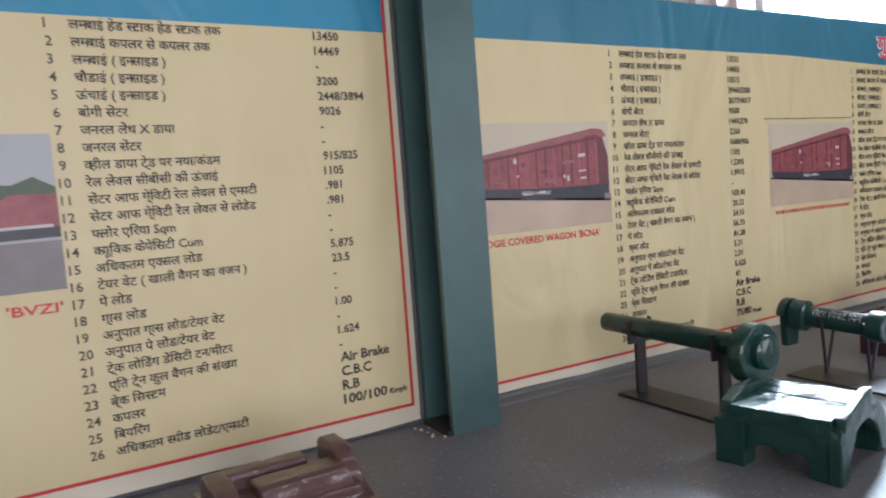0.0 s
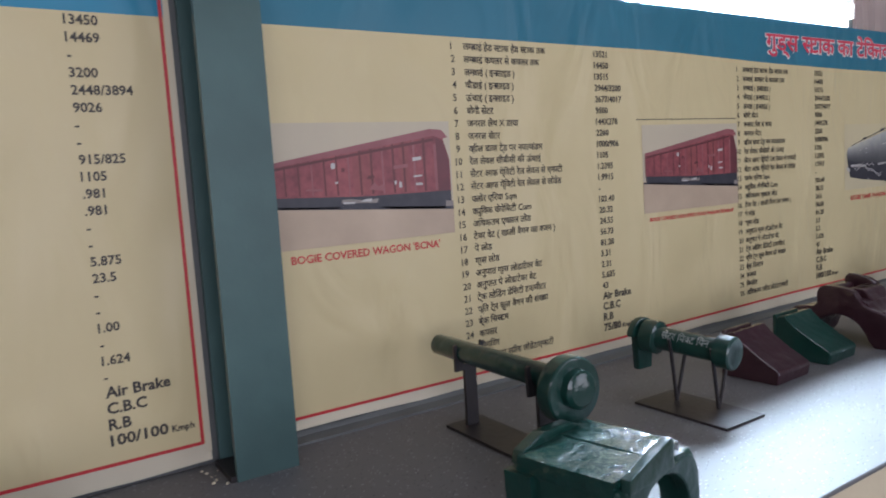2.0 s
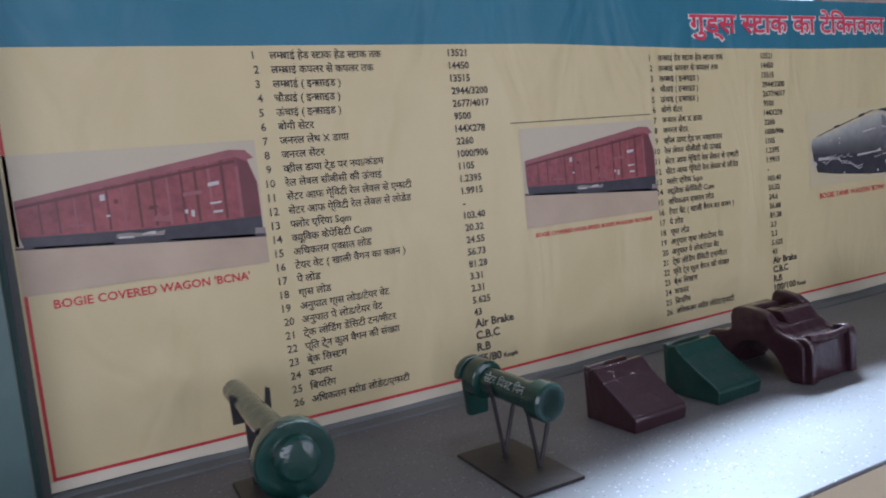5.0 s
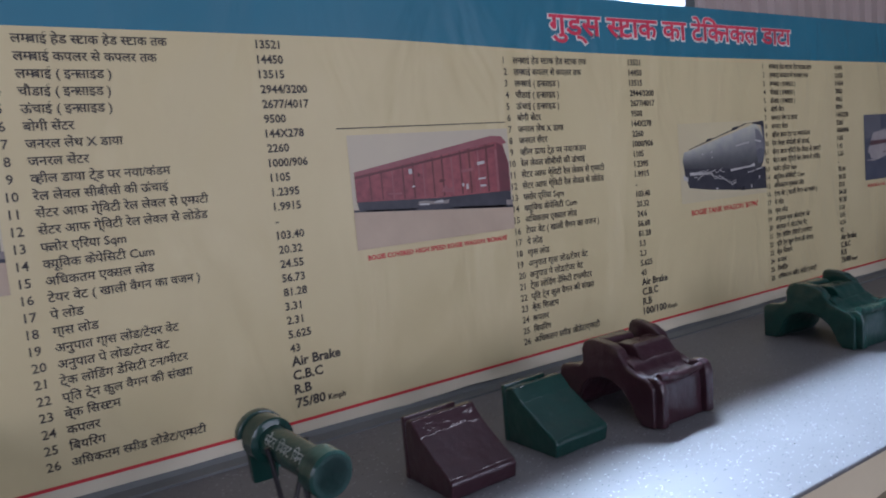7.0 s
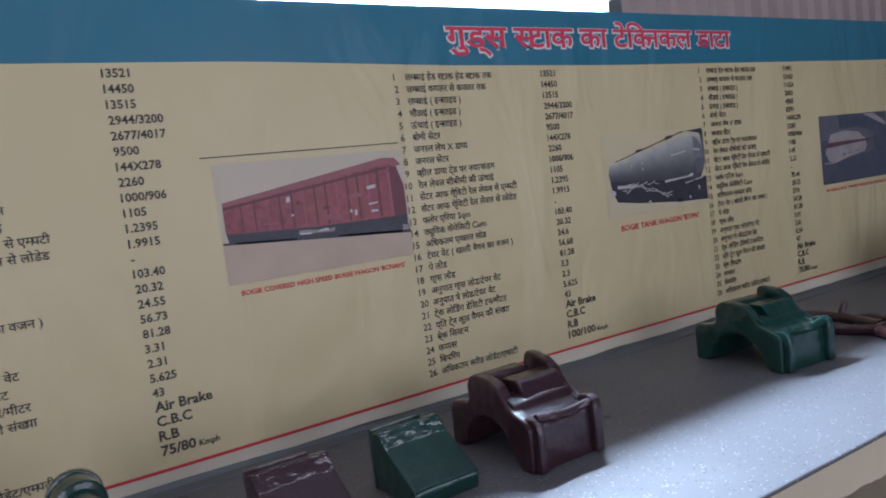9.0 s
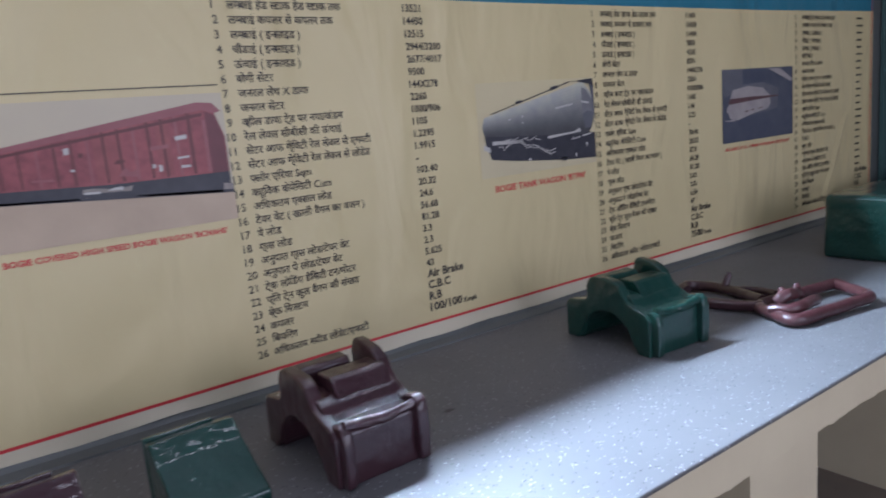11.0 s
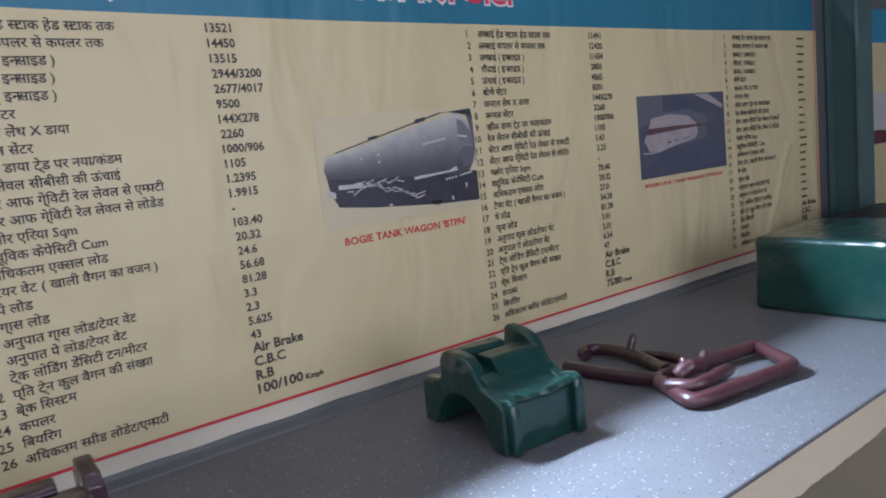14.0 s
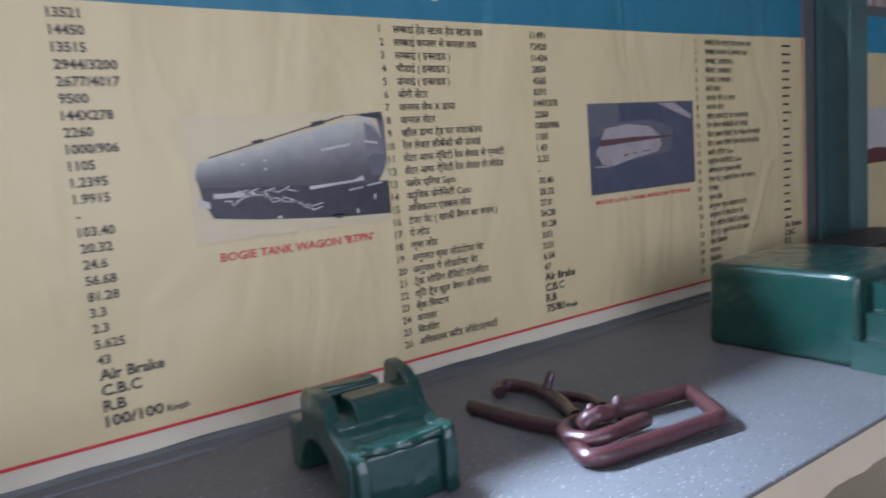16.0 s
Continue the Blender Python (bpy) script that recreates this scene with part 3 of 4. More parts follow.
WAGON = dict(back=P_HAZE, ground=P_SAND, under=P_DARK, wheel=P_DARK, body=P_RUST, roof=P_ROOF, rib=P_RIB, lit_rib=P_ROOF, door=P_DOOR, end=P_END, plate=P_PALE, pale_ground=P_GRIT)
PHOTO = {
    "a": dict(back=P_SKYB, ground=P_ASH, tree=P_TREE, body=P_RUST, under=P_DARK, plate=P_PALE),
    "b": WAGON, "c": WAGON,
    "d": dict(back=P_SKYG, ground=P_DUST, under=P_DARK, body=P_TANK, roof=P_TANKTOP, flank=P_FLANK, end=P_TANKTOP, shade=P_FLANK, gap=P_PALE, hatch=P_DARK, plate=P_PALE, wheel=P_DARK),
    "e": dict(back=P_NIGHT, ground=P_NIGHT, body=P_WHITE, stripe=P_STRIPE, hall=P_WHITE, hall_shade=P_FLANK, sky=P_FLANK),
}
for _i in range(18):
    _v = 0.085 + 0.46 * (_i / 17) ** 1.7
    PHOTO["d"]["band%d" % _i] = pm("tank_band", (_v, _v * 0.98, _v * (1.08 - 0.3 * _i / 17)), (_v * 0.72, _v * 0.72, _v * 0.76), 30.0)
PHOTO_BOX = {"a": (-2.47, -1.945, 1.335, 1.63), "b": (-1.045, -0.535, 1.345, 1.635), "c": (0.20, 0.695, 1.335, 1.617), "d": (1.42, 1.905, 1.335, 1.605), "e": (2.625, 3.145, 1.325, 1.605)}
COLS = {"a": (-1.935, -1.893, -1.405), "b": (-0.515, -0.475, 0.0), "c": (0.70, 0.735, 1.20), "d": (1.915, 1.955, 2.41), "e": (3.165, 3.222, 3.715)}
CAP = {"a": (-2.28, -1.955, 1.298), "b": (-0.992, -0.584, 1.318), "c": (0.226, 0.666, 1.310), "d": (1.468, 1.849, 1.297), "e": (2.643, 3.117, 1.298)}


def build_posters():
    want = LET.want
    nums = [want(str(i + 1), VALUE_SIZE, 0.0003, 0, M_INK) for i in range(26)]
    names = [want(r, NAME_SIZE, 0.0004, 0, M_INK) for r in ROWS]
    vals = {p: [want(v.replace("_", " "), TAIL_SIZE if i > 21 else VALUE_SIZE, 0.0009 if i > 21 else 0.0006, (0.112 if "100" in v else 0.075) if i == 25 else 0, M_INK) for i, v in enumerate(VALUES[p])] for p in VALUES}
    kmph = want("Kmph", 0.0195, 0.0005, 0.046, M_INK)
    caps = {p: want(CAPTION[p], 0.0265 if p in "abd" else 0.017, 0.0005, CAP[p][1] - CAP[p][0], M_RED) for p in CAPTION}
    tw = want(TITLE, 0.088, 0.0052, 1.235, M_WHITE_PRINT)
    tr = want(TITLE, 0.088, 0.0018, 1.225, M_TITLE_RED)
    LET.cast()
    z1 = BOARD_TOP

    def follow(x, pts):
        for (xa, za), (xb, zb) in zip(pts, pts[1:]):
            if x <= xb:
                return za + (zb - za) * max(0.0, (x - xa) / (xb - xa))
        return pts[-1][1]

    def head(x):
        return follow(x, ((-5.0, 1.853), (0.3, 1.852), (0.9, 1.834), (1.5, 1.827), (3.0, 1.828), (3.9, 1.838)))

    def foot(x):
        return follow(x, ((-5.0, 0.947), (0.0, 0.948), (1.0, 0.958), (4.0, 0.960)))

    def strip(x0, x1, low, high, y, step=0.1):
        bm = bmesh.new()
        n = max(1, int((x1 - x0) / step))
        xs = [x0 + (x1 - x0) * i / n for i in range(n + 1)]
        a = [bm.verts.new((x, y, low(x))) for x in xs]
        b = [bm.verts.new((x, y, high(x))) for x in xs]
        for i in range(n):
            bm.faces.new((a[i], a[i + 1], b[i + 1], b[i]))
        return bm

    def hem(x0, x1, z0):
        """The pale hem below the red line, its cut edge waving off the board."""
        bm = bmesh.new()
        n = int((x1 - x0) / 0.04)
        rows = []
        for i in range(n + 1):
            x = x0 + (x1 - x0) * i / n
            w = noise.noise((x * 2.1, 0.7, 1.7))
            v = noise.noise((x * 9.0, 4.7, 1.7))
            z = z0 + 0.006 * w + 0.003 * v
            rows.append([bm.verts.new((x, -0.0004 - 0.008 * (0.5 + 0.5 * w), z)), bm.verts.new((x, -0.0004 - 0.002 * (0.5 + 0.5 * w), z + 0.012)), bm.verts.new((x, -0.0004, foot(x)))])
        for p, q in zip(rows, rows[1:]):
            for i in (0, 1):
                bm.faces.new((p[i], q[i], q[i + 1], p[i + 1]))
        return bm

    def poster(x0, x1, z0, label, red_left, red_right, band=M_BLUE):
        e = thing("poster", pose(0, 0, 0), label, "poster", "technical data posters on the board")
        part("vinyl_sheet", strip(x0, x1, foot, head, 0.0), M_CREAM, e, "cream vinyl sheet")
        part("header_band", strip(x0, x1, head, lambda x: z1, 0.0), band, e, "blue header band")
        part("blank_margin", hem(x0, x1, z0), M_BLANK, e, "unprinted pale margin with a wavy cut edge", True)
        xl, xr = x0 + 0.006, x1 - 0.013
        part("red_line", strip(xl, xr, foot, lambda x: foot(x) + 0.0072, -0.0012), M_RED, e, "red border line")
        if red_left:
            part("red_line", sheet(xl, xl + 0.007, 0.954, 1.99, -0.0012), M_RED, e)
        if red_right:
            part("red_line", sheet(xr - 0.007, xr, 0.954, 1.99, -0.0012), M_RED, e)
        return e

    pa = poster(-4.45, -1.21, 0.910, "cream vinyl poster of brake van data beside the steel column", False, True)
    pb = poster(-1.05, 3.885, 0.922, "long cream vinyl poster of wagon data with blue title band", True, True, M_TEAL)
    for p in "abcde":
        e = pa if p == "a" else pb
        xn, xt, xv = COLS[p]
        row_top, row_step = ROW_FIT[p]
        for i in range(26):
            z = row_top - row_step * i - 0.008
            LET.put(nums[i], "row_number", xn if i < 9 else xn - 0.004, -0.0013, z, e)
            LET.put(names[i], "row_text", xt, -0.0013, z, e)
            if p in vals:
                LET.put(vals[p][i], "value_text", xv, -0.0013, z, e)
        if p == "e":
            random.seed(11)
            for i in range(22):
                w = random.choice((0.045, 0.05, 0.035, 0.06))
                z = row_top - row_step * i
                part("value_bar", sheet(xv, xv + w, z - 0.0040, z + 0.0040, -0.0013), M_INK, e)
            for i in (22, 23, 24):
                LET.put(vals["d"][i], "value_text", xv, -0.0013, row_top - row_step * i - 0.008, e)
        else:
            LET.put(kmph, "unit_text", xv + (0.119 if p in "ac" else 0.082), -0.0013, row_top - row_step * 25 - 0.008, e)
        LET.put(caps[p], "caption", CAP[p][0], -0.0013, CAP[p][2] - (0.006 if p in "abd" else 0.003), e)
        picture(e, p, PHOTO_BOX[p])
    part("picture_line", sheet(0.175, 0.69, 1.633, 1.6355, -0.0013), M_INK, pb)
    bm = bmesh.new()
    ridge = [(3.625, 1.372), (3.575, 1.29), (3.52, 1.17), (3.46, 1.07), (3.43, 1.01)]
    rows = [[bm.verts.new((x + o, -0.0006 - d, z - o * 0.4)) for o, d in ((-0.030, 0.0), (-0.008, 0.0050), (0.006, 0.0055), (0.022, 0.0))] for x, z in ridge]
    for p, q in zip(rows, rows[1:]):
        for i in (0, 1, 2):
            bm.faces.new((p[i], p[i + 1], q[i + 1], q[i]))
    part("crease", bm, M_CREAM, pb, "diagonal crease in the vinyl", True)
    part("side_margin", sheet(-1.221, -1.2085, 0.93, 1.99, -0.0016, 0.0), M_BLANK, pa, "frayed pale edge")
    LET.put(tw, "title_outline", 0.875, -0.0013, 1.882, pb)
    LET.put(tr, "title", 0.880, -0.0017, 1.884, pb)
    # poster past the second column
    pc = thing("poster", pose(0, 0, 0), "cream vinyl poster with blue header past the far column", "poster", "technical data posters on the board")
    part("vinyl_sheet", sheet(4.12, 6.3, 0.92, 1.79, 0.0), M_CREAM, pc)
    part("header_band", sheet(4.12, 6.3, 1.79, 1.95, 0.0), M_BLUE, pc)
    box = (4.22, 4.75, 1.30, 1.55)
    pic = part("photograph", flat_sheet(box, -0.0012), P_PALE, pc)
    bm = bmesh.new()
    flat_shape(bm, [(0, 0), (1, 0), (1, 0.22), (0.5, 0.28), (0, 0.2)], box, -0.0016)
    flat_shape(bm, [(0.02, 0.3), (0.2, 0.32), (0.24, 0.7), (0.1, 0.78), (0.02, 0.6)], box, -0.0016)
    part("printed_shapes", bm, P_RIB, pic)


build_posters()


# ---- steel columns ----
def build_column(x, y_front=-0.142, w=0.132):
    c = thing("steel_column", pose(x, 0, COUNTER_Z), "grey-green painted steel I-section column standing on the counter", "column", "steel columns")
    h = H - COUNTER_Z
    part("front_flange", block((0, y_front, 0), (w, y_front + 0.014, h), 0.002), M_COLUMN, c)
    part("web", block((0.052, y_front + 0.014, 0), (0.066, -0.018, h)), M_COLUMN, c)
    part("back_flange", block((0, -0.018, 0), (w, -0.004, h), 0.002), M_COLUMN, c)
    part("weld_plate", block((-0.012, y_front + 0.006, 0.0), (0.052, -0.02, 0.012), 0.002), M_DARK, c)
    return c


build_column(-1.197)
build_column(3.965)


# ---- tube lamp ----
def build_lamp():
    la = thing("tube_lamp", pose(0.930, 0.06, 2.0), "lit white fluorescent tube lamp fixed along the top of the board", "lamp")
    part("housing", extrude([(0.0, -0.003), (0.035, -0.003), (0.035, 0.06), (0.012, 0.066), (0.0, 0.052)], -0.645, 0.645, 0.002), M_HOUSING, la, "white sheet-metal batten")
    t = part("tube", tube([(-0.620, -0.0080, 0.074), (0.620, -0.0080, 0.099)], 0.0028, 10), M_LAMP, la, "thin glowing white tube", True)
    for s in (-1, 1):
        part("lamp_holder", block((s * 0.634 - 0.012, -0.026, 0.048), (s * 0.634 + 0.012, 0.012, 0.107), 0.003), M_HOUSING, la)


build_lamp()


# ---- exhibits ----
def rough(bm, amp=0.0013, size=0.014):
    """The uneven, thickly painted skin of a rough casting."""
    bmesh.ops.triangulate(bm, faces=bm.faces)
    for _ in range(4):
        es = [e for e in bm.edges if e.calc_length() > size]
        if not es:
            break
        bmesh.ops.subdivide_edges(bm, edges=es, cuts=1)
        bmesh.ops.triangulate(bm, faces=[f for f in bm.faces if len(f.verts) > 3])
    bmesh.ops.recalc_face_normals(bm, faces=bm.faces)
    bm.normal_update()
    off = Vector((random.random(), random.random(), random.random())) * 20
    for v in bm.verts:
        v.co += v.normal * amp * (noise.noise(v.co * 42 + off) + 1.1 * noise.noise(v.co * 15 + off))
        v.co.z = max(v.co.z, 0.0)
    return bm


def arc(r, a0, a1, n, cx=0.0, cz=0.0):
    return [(cx + r * math.cos(radians(a0 + (a1 - a0) * i / n)), cz + r * math.sin(radians(a0 + (a1 - a0) * i / n))) for i in range(n + 1)]


def bearing_adapter(m, paint, label, rise=1.0, wide=1.0):
    """A cast saddle: arch across local y, a ledge and a panel over the front foot between two end bars, ears at both ends of the crown."""
    e = thing("bearing_adapter", m, label, "machine part", "cast bearing adapters on the counter")

    def cast(name, pts, x0, x1, w, amp=0.0015, seg=3):
        part(name, rough(extrude([(y, z * rise) for y, z in pts], x0 * wide, x1 * wide, w, seg, angle=28), amp), paint, e, "", True)
    tunnel = [(0.102, 0.0)] + arc(0.090, 10, 170, 14) + [(-0.102, 0.0)]
    # body: front foot with a concave ledge, crown, lower back foot
    cast("saddle", [(-0.150, 0.0), (-0.150, 0.096), (-0.138, 0.110), (-0.112, 0.110), (-0.096, 0.118), (-0.086, 0.134), (-0.066, 0.142), (0.056, 0.146), (0.066, 0.116), (0.078, 0.106), (0.130, 0.100), (0.140, 0.090), (0.142, 0.0)] + tunnel, -0.084, 0.082, 0.005)
    back = [(0.076, 0.110), (0.134, 0.104), (0.147, 0.092), (0.148, 0.0), (0.108, 0.0)] + arc(0.092, 12, 168, 14) + [(-0.108, 0.0)]
    # west end: a broad rounded lobe
    lobe = [(-0.146, 0.0), (-0.148, 0.092), (-0.136, 0.106), (-0.104, 0.116), (-0.076, 0.128), (-0.062, 0.146), (-0.052, 0.164), (-0.032, 0.174), (0.004, 0.180), (0.040, 0.180), (0.056, 0.172), (0.063, 0.154), (0.065, 0.120)]
    cast("end_lobe", lobe + back, -0.094, -0.066, 0.006)
    # east end: an ear highest at its back
    ear = [(-0.146, 0.0), (-0.148, 0.092), (-0.136, 0.108), (-0.100, 0.118), (-0.070, 0.132), (-0.052, 0.150), (-0.040, 0.172), (-0.018, 0.186), (0.020, 0.195), (0.046, 0.197), (0.056, 0.188), (0.062, 0.154), (0.065, 0.120)]
    cast("end_ear", ear + back, 0.068, 0.094, 0.006)
    # crown: a sloping front block, and a low bar behind it
    cast("crown_block", [(-0.090, 0.120), (-0.074, 0.146), (-0.060, 0.164), (-0.050, 0.169), (-0.004, 0.169), (0.002, 0.160), (0.002, 0.130)], -0.044, 0.074, 0.005)
    cast("crown_bar", [(0.010, 0.130), (0.012, 0.168), (0.020, 0.176), (0.050, 0.177), (0.058, 0.168), (0.062, 0.130)], -0.070, 0.040, 0.005)
    # bars that frame the front panel, each with a knob at its top, and the beaded ledge edge between them
    for x0, x1, top in ((-0.086, -0.066, 0.114), (0.068, 0.092, 0.126)):
        cast("end_bar", [(-0.142, 0.0), (-0.166, 0.004), (-0.169, top - 0.028), (-0.163, top - 0.008), (-0.148, top), (-0.118, top - 0.004), (-0.112, 0.100), (-0.142, 0.09)], x0, x1, 0.007, 0.0018)
    bead = [(x * wide, -0.149, (0.106 + 0.008 * (x / 0.075) ** 2) * rise) for x in (-0.075, -0.05, -0.025, 0.0, 0.025, 0.05, 0.075)]
    part("ledge_bead", rough(tube(bead, 0.0095, 10), 0.0030, 0.010), paint, e, "", True)
    return e


Z = COUNTER_Z
bearing_adapter(pose(0.706, -0.390, Z, 0, 0, 1), M_MAROON, "glossy maroon painted cast bearing adapter on the counter")
bearing_adapter(pose(1.580, -0.390, Z, 0, 0, -4), M_GREEN, "glossy green painted cast bearing adapter on the counter", 1.0, 1.06)
bearing_adapter(pose(-1.678, -0.405, Z, 0, 0, 2), M_BROWN, "low reddish brown painted cast bearing adapter near the column", 0.78, 1.26)


def narrow_adapter(m, paint, label):
    """A smaller saddle on four stout feet: a wide arch in its end faces, a low one in its sides, a split crusted top and upright lugs."""
    e = thing("narrow_jaw_adapter", m, label, "machine part", "cast bearing adapters on the counter")
    for s in (-1, 1):
        leg = [(-0.110, 0.0), (-0.110, 0.082), (-0.098, 0.098), (0.096, 0.098), (0.108, 0.084), (0.110, 0.0), (0.058, 0.0), (0.056, 0.026), (0.040, 0.044), (0.014, 0.047), (0.002, 0.036), (-0.012, 0.036), (-0.024, 0.046), (-0.044, 0.040), (-0.054, 0.024), (-0.056, 0.0)]
        part("side_leg", rough(extrude(leg, s * 0.086, s * 0.120, 0.006, 3, "x", 30), 0.0018), paint, e, "", True)
        part("foot_block", rough(block((min(s * 0.084, s * 0.132), 0.058, 0.0), (max(s * 0.084, s * 0.132), 0.114, 0.088), 0.007, 3), 0.0018), paint, e, "", True)
    for y0, y1 in ((-0.114, -0.088), (0.082, 0.108)):
        face = [(-0.124, 0.0), (-0.124, 0.080), (-0.112, 0.100), (0.060, 0.102), (0.094, 0.096), (0.114, 0.080), (0.124, 0.050), (0.126, 0.0), (0.100, 0.0)] + arc(0.088, 6, 174, 14) + [(-0.098, 0.0)]
        part("end_arch", rough(extrude(face, y0, y1, 0.006, 3, "y", 30), 0.0016), paint, e, "", True)
    for x0, x1 in ((-0.122, -0.006), (0.0, 0.090)):
        part("top_slab", rough(block((x0, -0.094, 0.086), (x1, 0.094, 0.116), 0.005, 2), 0.0030, 0.010), M_CRUST, e, "thickly crusted glossy paint", True)
    lugs = ((-0.116, -0.098, [(-0.110, 0.094), (-0.108, 0.120), (-0.060, 0.130), (0.000, 0.142), (0.024, 0.146), (0.030, 0.138), (0.032, 0.094)]), (0.088, 0.112, [(-0.116, 0.094), (-0.108, 0.118), (-0.05, 0.134), (0.03, 0.130), (0.07, 0.112), (0.085, 0.098)]))
    for y0, y1, pts in lugs:
        part("lug", rough(extrude(pts, y0, y1, 0.003, 2, "y")), paint, e, "", True)
    part("rib", rough(extrude([(0.034, 0.092), (0.040, 0.110), (0.078, 0.106), (0.100, 0.090)], -0.112, -0.060, 0.004, 2, "y"), 0.0022, 0.010), paint, e, "", True)
    return e


narrow_adapter(pose(-0.722, -0.695, Z, 0, 0, 12), M_GREEN, "glossy dark green cast adapter with four feet standing on the counter")


def brake_pin():
    e = thing("stand_mounted_pin", pose(-0.655, -0.33, Z), "dark green steel pin with ring head on a black bar stand", "machine part")
    part("base_plate", block((-0.052, -0.175, 0), (0.052, 0.160, 0.007), 0.001), M_DARK, e, "black steel plate")
    for y in (0.125, -0.135):
        post = part("post", block((-0.016, y - 0.005, 0.006), (0.016, y + 0.005, 0.152), 0.001), M_DARK, e, "black flat bar post")
        fork = [(-0.040, 0.140), (0.040, 0.140), (0.042, 0.200), (0.034, 0.204)] + [(0.031 * math.cos(radians(a)), 0.182 + 0.031 * math.sin(radians(a))) for a in range(0, -181, -20)] + [(-0.034, 0.204), (-0.042, 0.200)]
        part("fork", extrude(fork, y - 0.004, y + 0.004, 0, 1, "y"), M_DARK, post)
    part("rod", tube([(-0.014, 0.232, 0.182), (-0.014, 0.229, 0.184), (0.0, -0.20, 0.177)], [0.020, 0.025, 0.027], 20), M_GREEN, e, "", True)
    ring = bmesh.new()
    outer = [(0.068 * math.cos(radians(a)), 0.177 - 0.012 + 0.068 * math.sin(radians(a))) for a in range(0, 360, 12)]
    add_extrude(ring, outer, -0.232, -0.192, "y")
    bmesh.ops.recalc_face_normals(ring, faces=ring.faces)
    part("ring_head", bevel(ring, 0.008, 3, 40), M_GREEN, e, "", True)
    part("boss", tube([(0.0, -0.22, 0.172), (0.0, -0.248, 0.171), (0.0, -0.254, 0.171)], [0.040, 0.038, 0.030], 24), M_GREEN, e, "", True)
    return e


brake_pin()


def pivot_pin():
    e = thing("centre_pivot_pin", pose(-0.195, -0.485, Z), "green centre pivot pin lettered in white on a black wire stand", "machine part")
    part("base_plate", block((-0.070, -0.130, 0), (0.070, 0.130, 0.006), 0.001), M_DARK, e, "black steel plate")
    a, b = Vector((0.014, 0.150, 0.156)), Vector((0.046, -0.075, 0.141))
    d = (b - a).normalized()
    part("shaft", tube([a, b], 0.029, 20), M_GREEN, e, "", True)
    part("end_collar", tube([b - d * 0.045, b - d * 0.040, b - d * 0.004, b], [0.030, 0.040, 0.040, 0.036], 22), M_GREEN, e, "", True)
    part("head_collar", tube([a - d * 0.012, a - d * 0.008, a + d * 0.028, a + d * 0.032], [0.036, 0.042, 0.042, 0.036], 22), M_GREEN, e, "", True)
    key = bmesh.new()
    add_extrude(key, [(-0.024, -0.088), (0.024, -0.088), (0.030, 0.0)] + arc(0.046, 0, 180, 10) + [(-0.030, 0.0)], 0.0, 0.022, "y")
    bmesh.ops.recalc_face_normals(key, faces=key.faces)
    bevel(key, 0.005, 2, 40)
    bmesh.ops.translate(key, verts=key.verts, vec=(a.x - 0.002, a.y + 0.012, a.z))
    part("locking_plate", key, M_GREEN, e, "", True)
    for f in (0.36, 0.84):
        p = a + (b - a) * f
        for s in (-1, 1):
            part("leg", tube([(p.x - 0.012, p.y, 0.004), (p.x + s * 0.030, p.y, p.z - 0.012), (p.x + s * 0.036, p.y, p.z + 0.012)], 0.0045, 8), M_DARK, e)
    # white lettering on the side of the shaft
    key_t = LET.want("सेंटर पिवट पिन", 0.026, 0.0002, 0.125, M_LETTER)
    LET.cast()
    me = LET.made[key_t].copy()
    side = d.cross(Vector((0, 0, 1))).normalized()
    if side.x > 0:
        side = -side
    up = Vector((0, 0, 1))
    for v in me.vertices:
        ang = (v.co.z - 0.006) / 0.0295 + radians(32)
        v.co = a + d * (0.050 + v.co.x) + 0.0298 * (math.cos(ang) * side + math.sin(ang) * up)
    t = new("lettering", me)
    t.parent = e
    return e


pivot_pin()


def friction_wedge(m, paint, label, w=0.155, depth=0.155, top=0.122):
    """A cast wedge: a slightly domed slope down to a low front lip, hollow cheeks at the sides."""
    e = thing("friction_wedge", m, label, "machine part", "cast friction wedges on the counter")
    h = depth / 2
    slope = [(h - 0.028, top + 0.003), (h * 0.30, top * 0.80), (-h * 0.35, top * 0.53), (-h + 0.004, 0.038)]
    part("sloped_block", rough(extrude([(h, 0.0), (h, top - 0.012), (h - 0.008, top)] + slope + [(-h, 0.030), (-h + 0.006, 0.0)], -w / 2, w / 2, 0.005, 3, angle=30), 0.0007), paint, e, "", True)
    part("back_plate", extrude([(h + 0.008, 0.0), (h + 0.008, top + 0.004), (h - 0.004, top + 0.006), (h - 0.006, 0.0)], -w / 2 - 0.002, w / 2 - 0.03, 0.003, 2), paint, e, "", True)
    return e


friction_wedge(pose(0.170, -0.436, Z, 0, 0, 2), M_MAROON, "glossy maroon painted cast friction wedge on the counter")
friction_wedge(pose(0.432, -0.424, Z, 0, 0, 2), M_GREEN, "glossy green painted cast friction wedge on the counter", 0.150, 0.160)


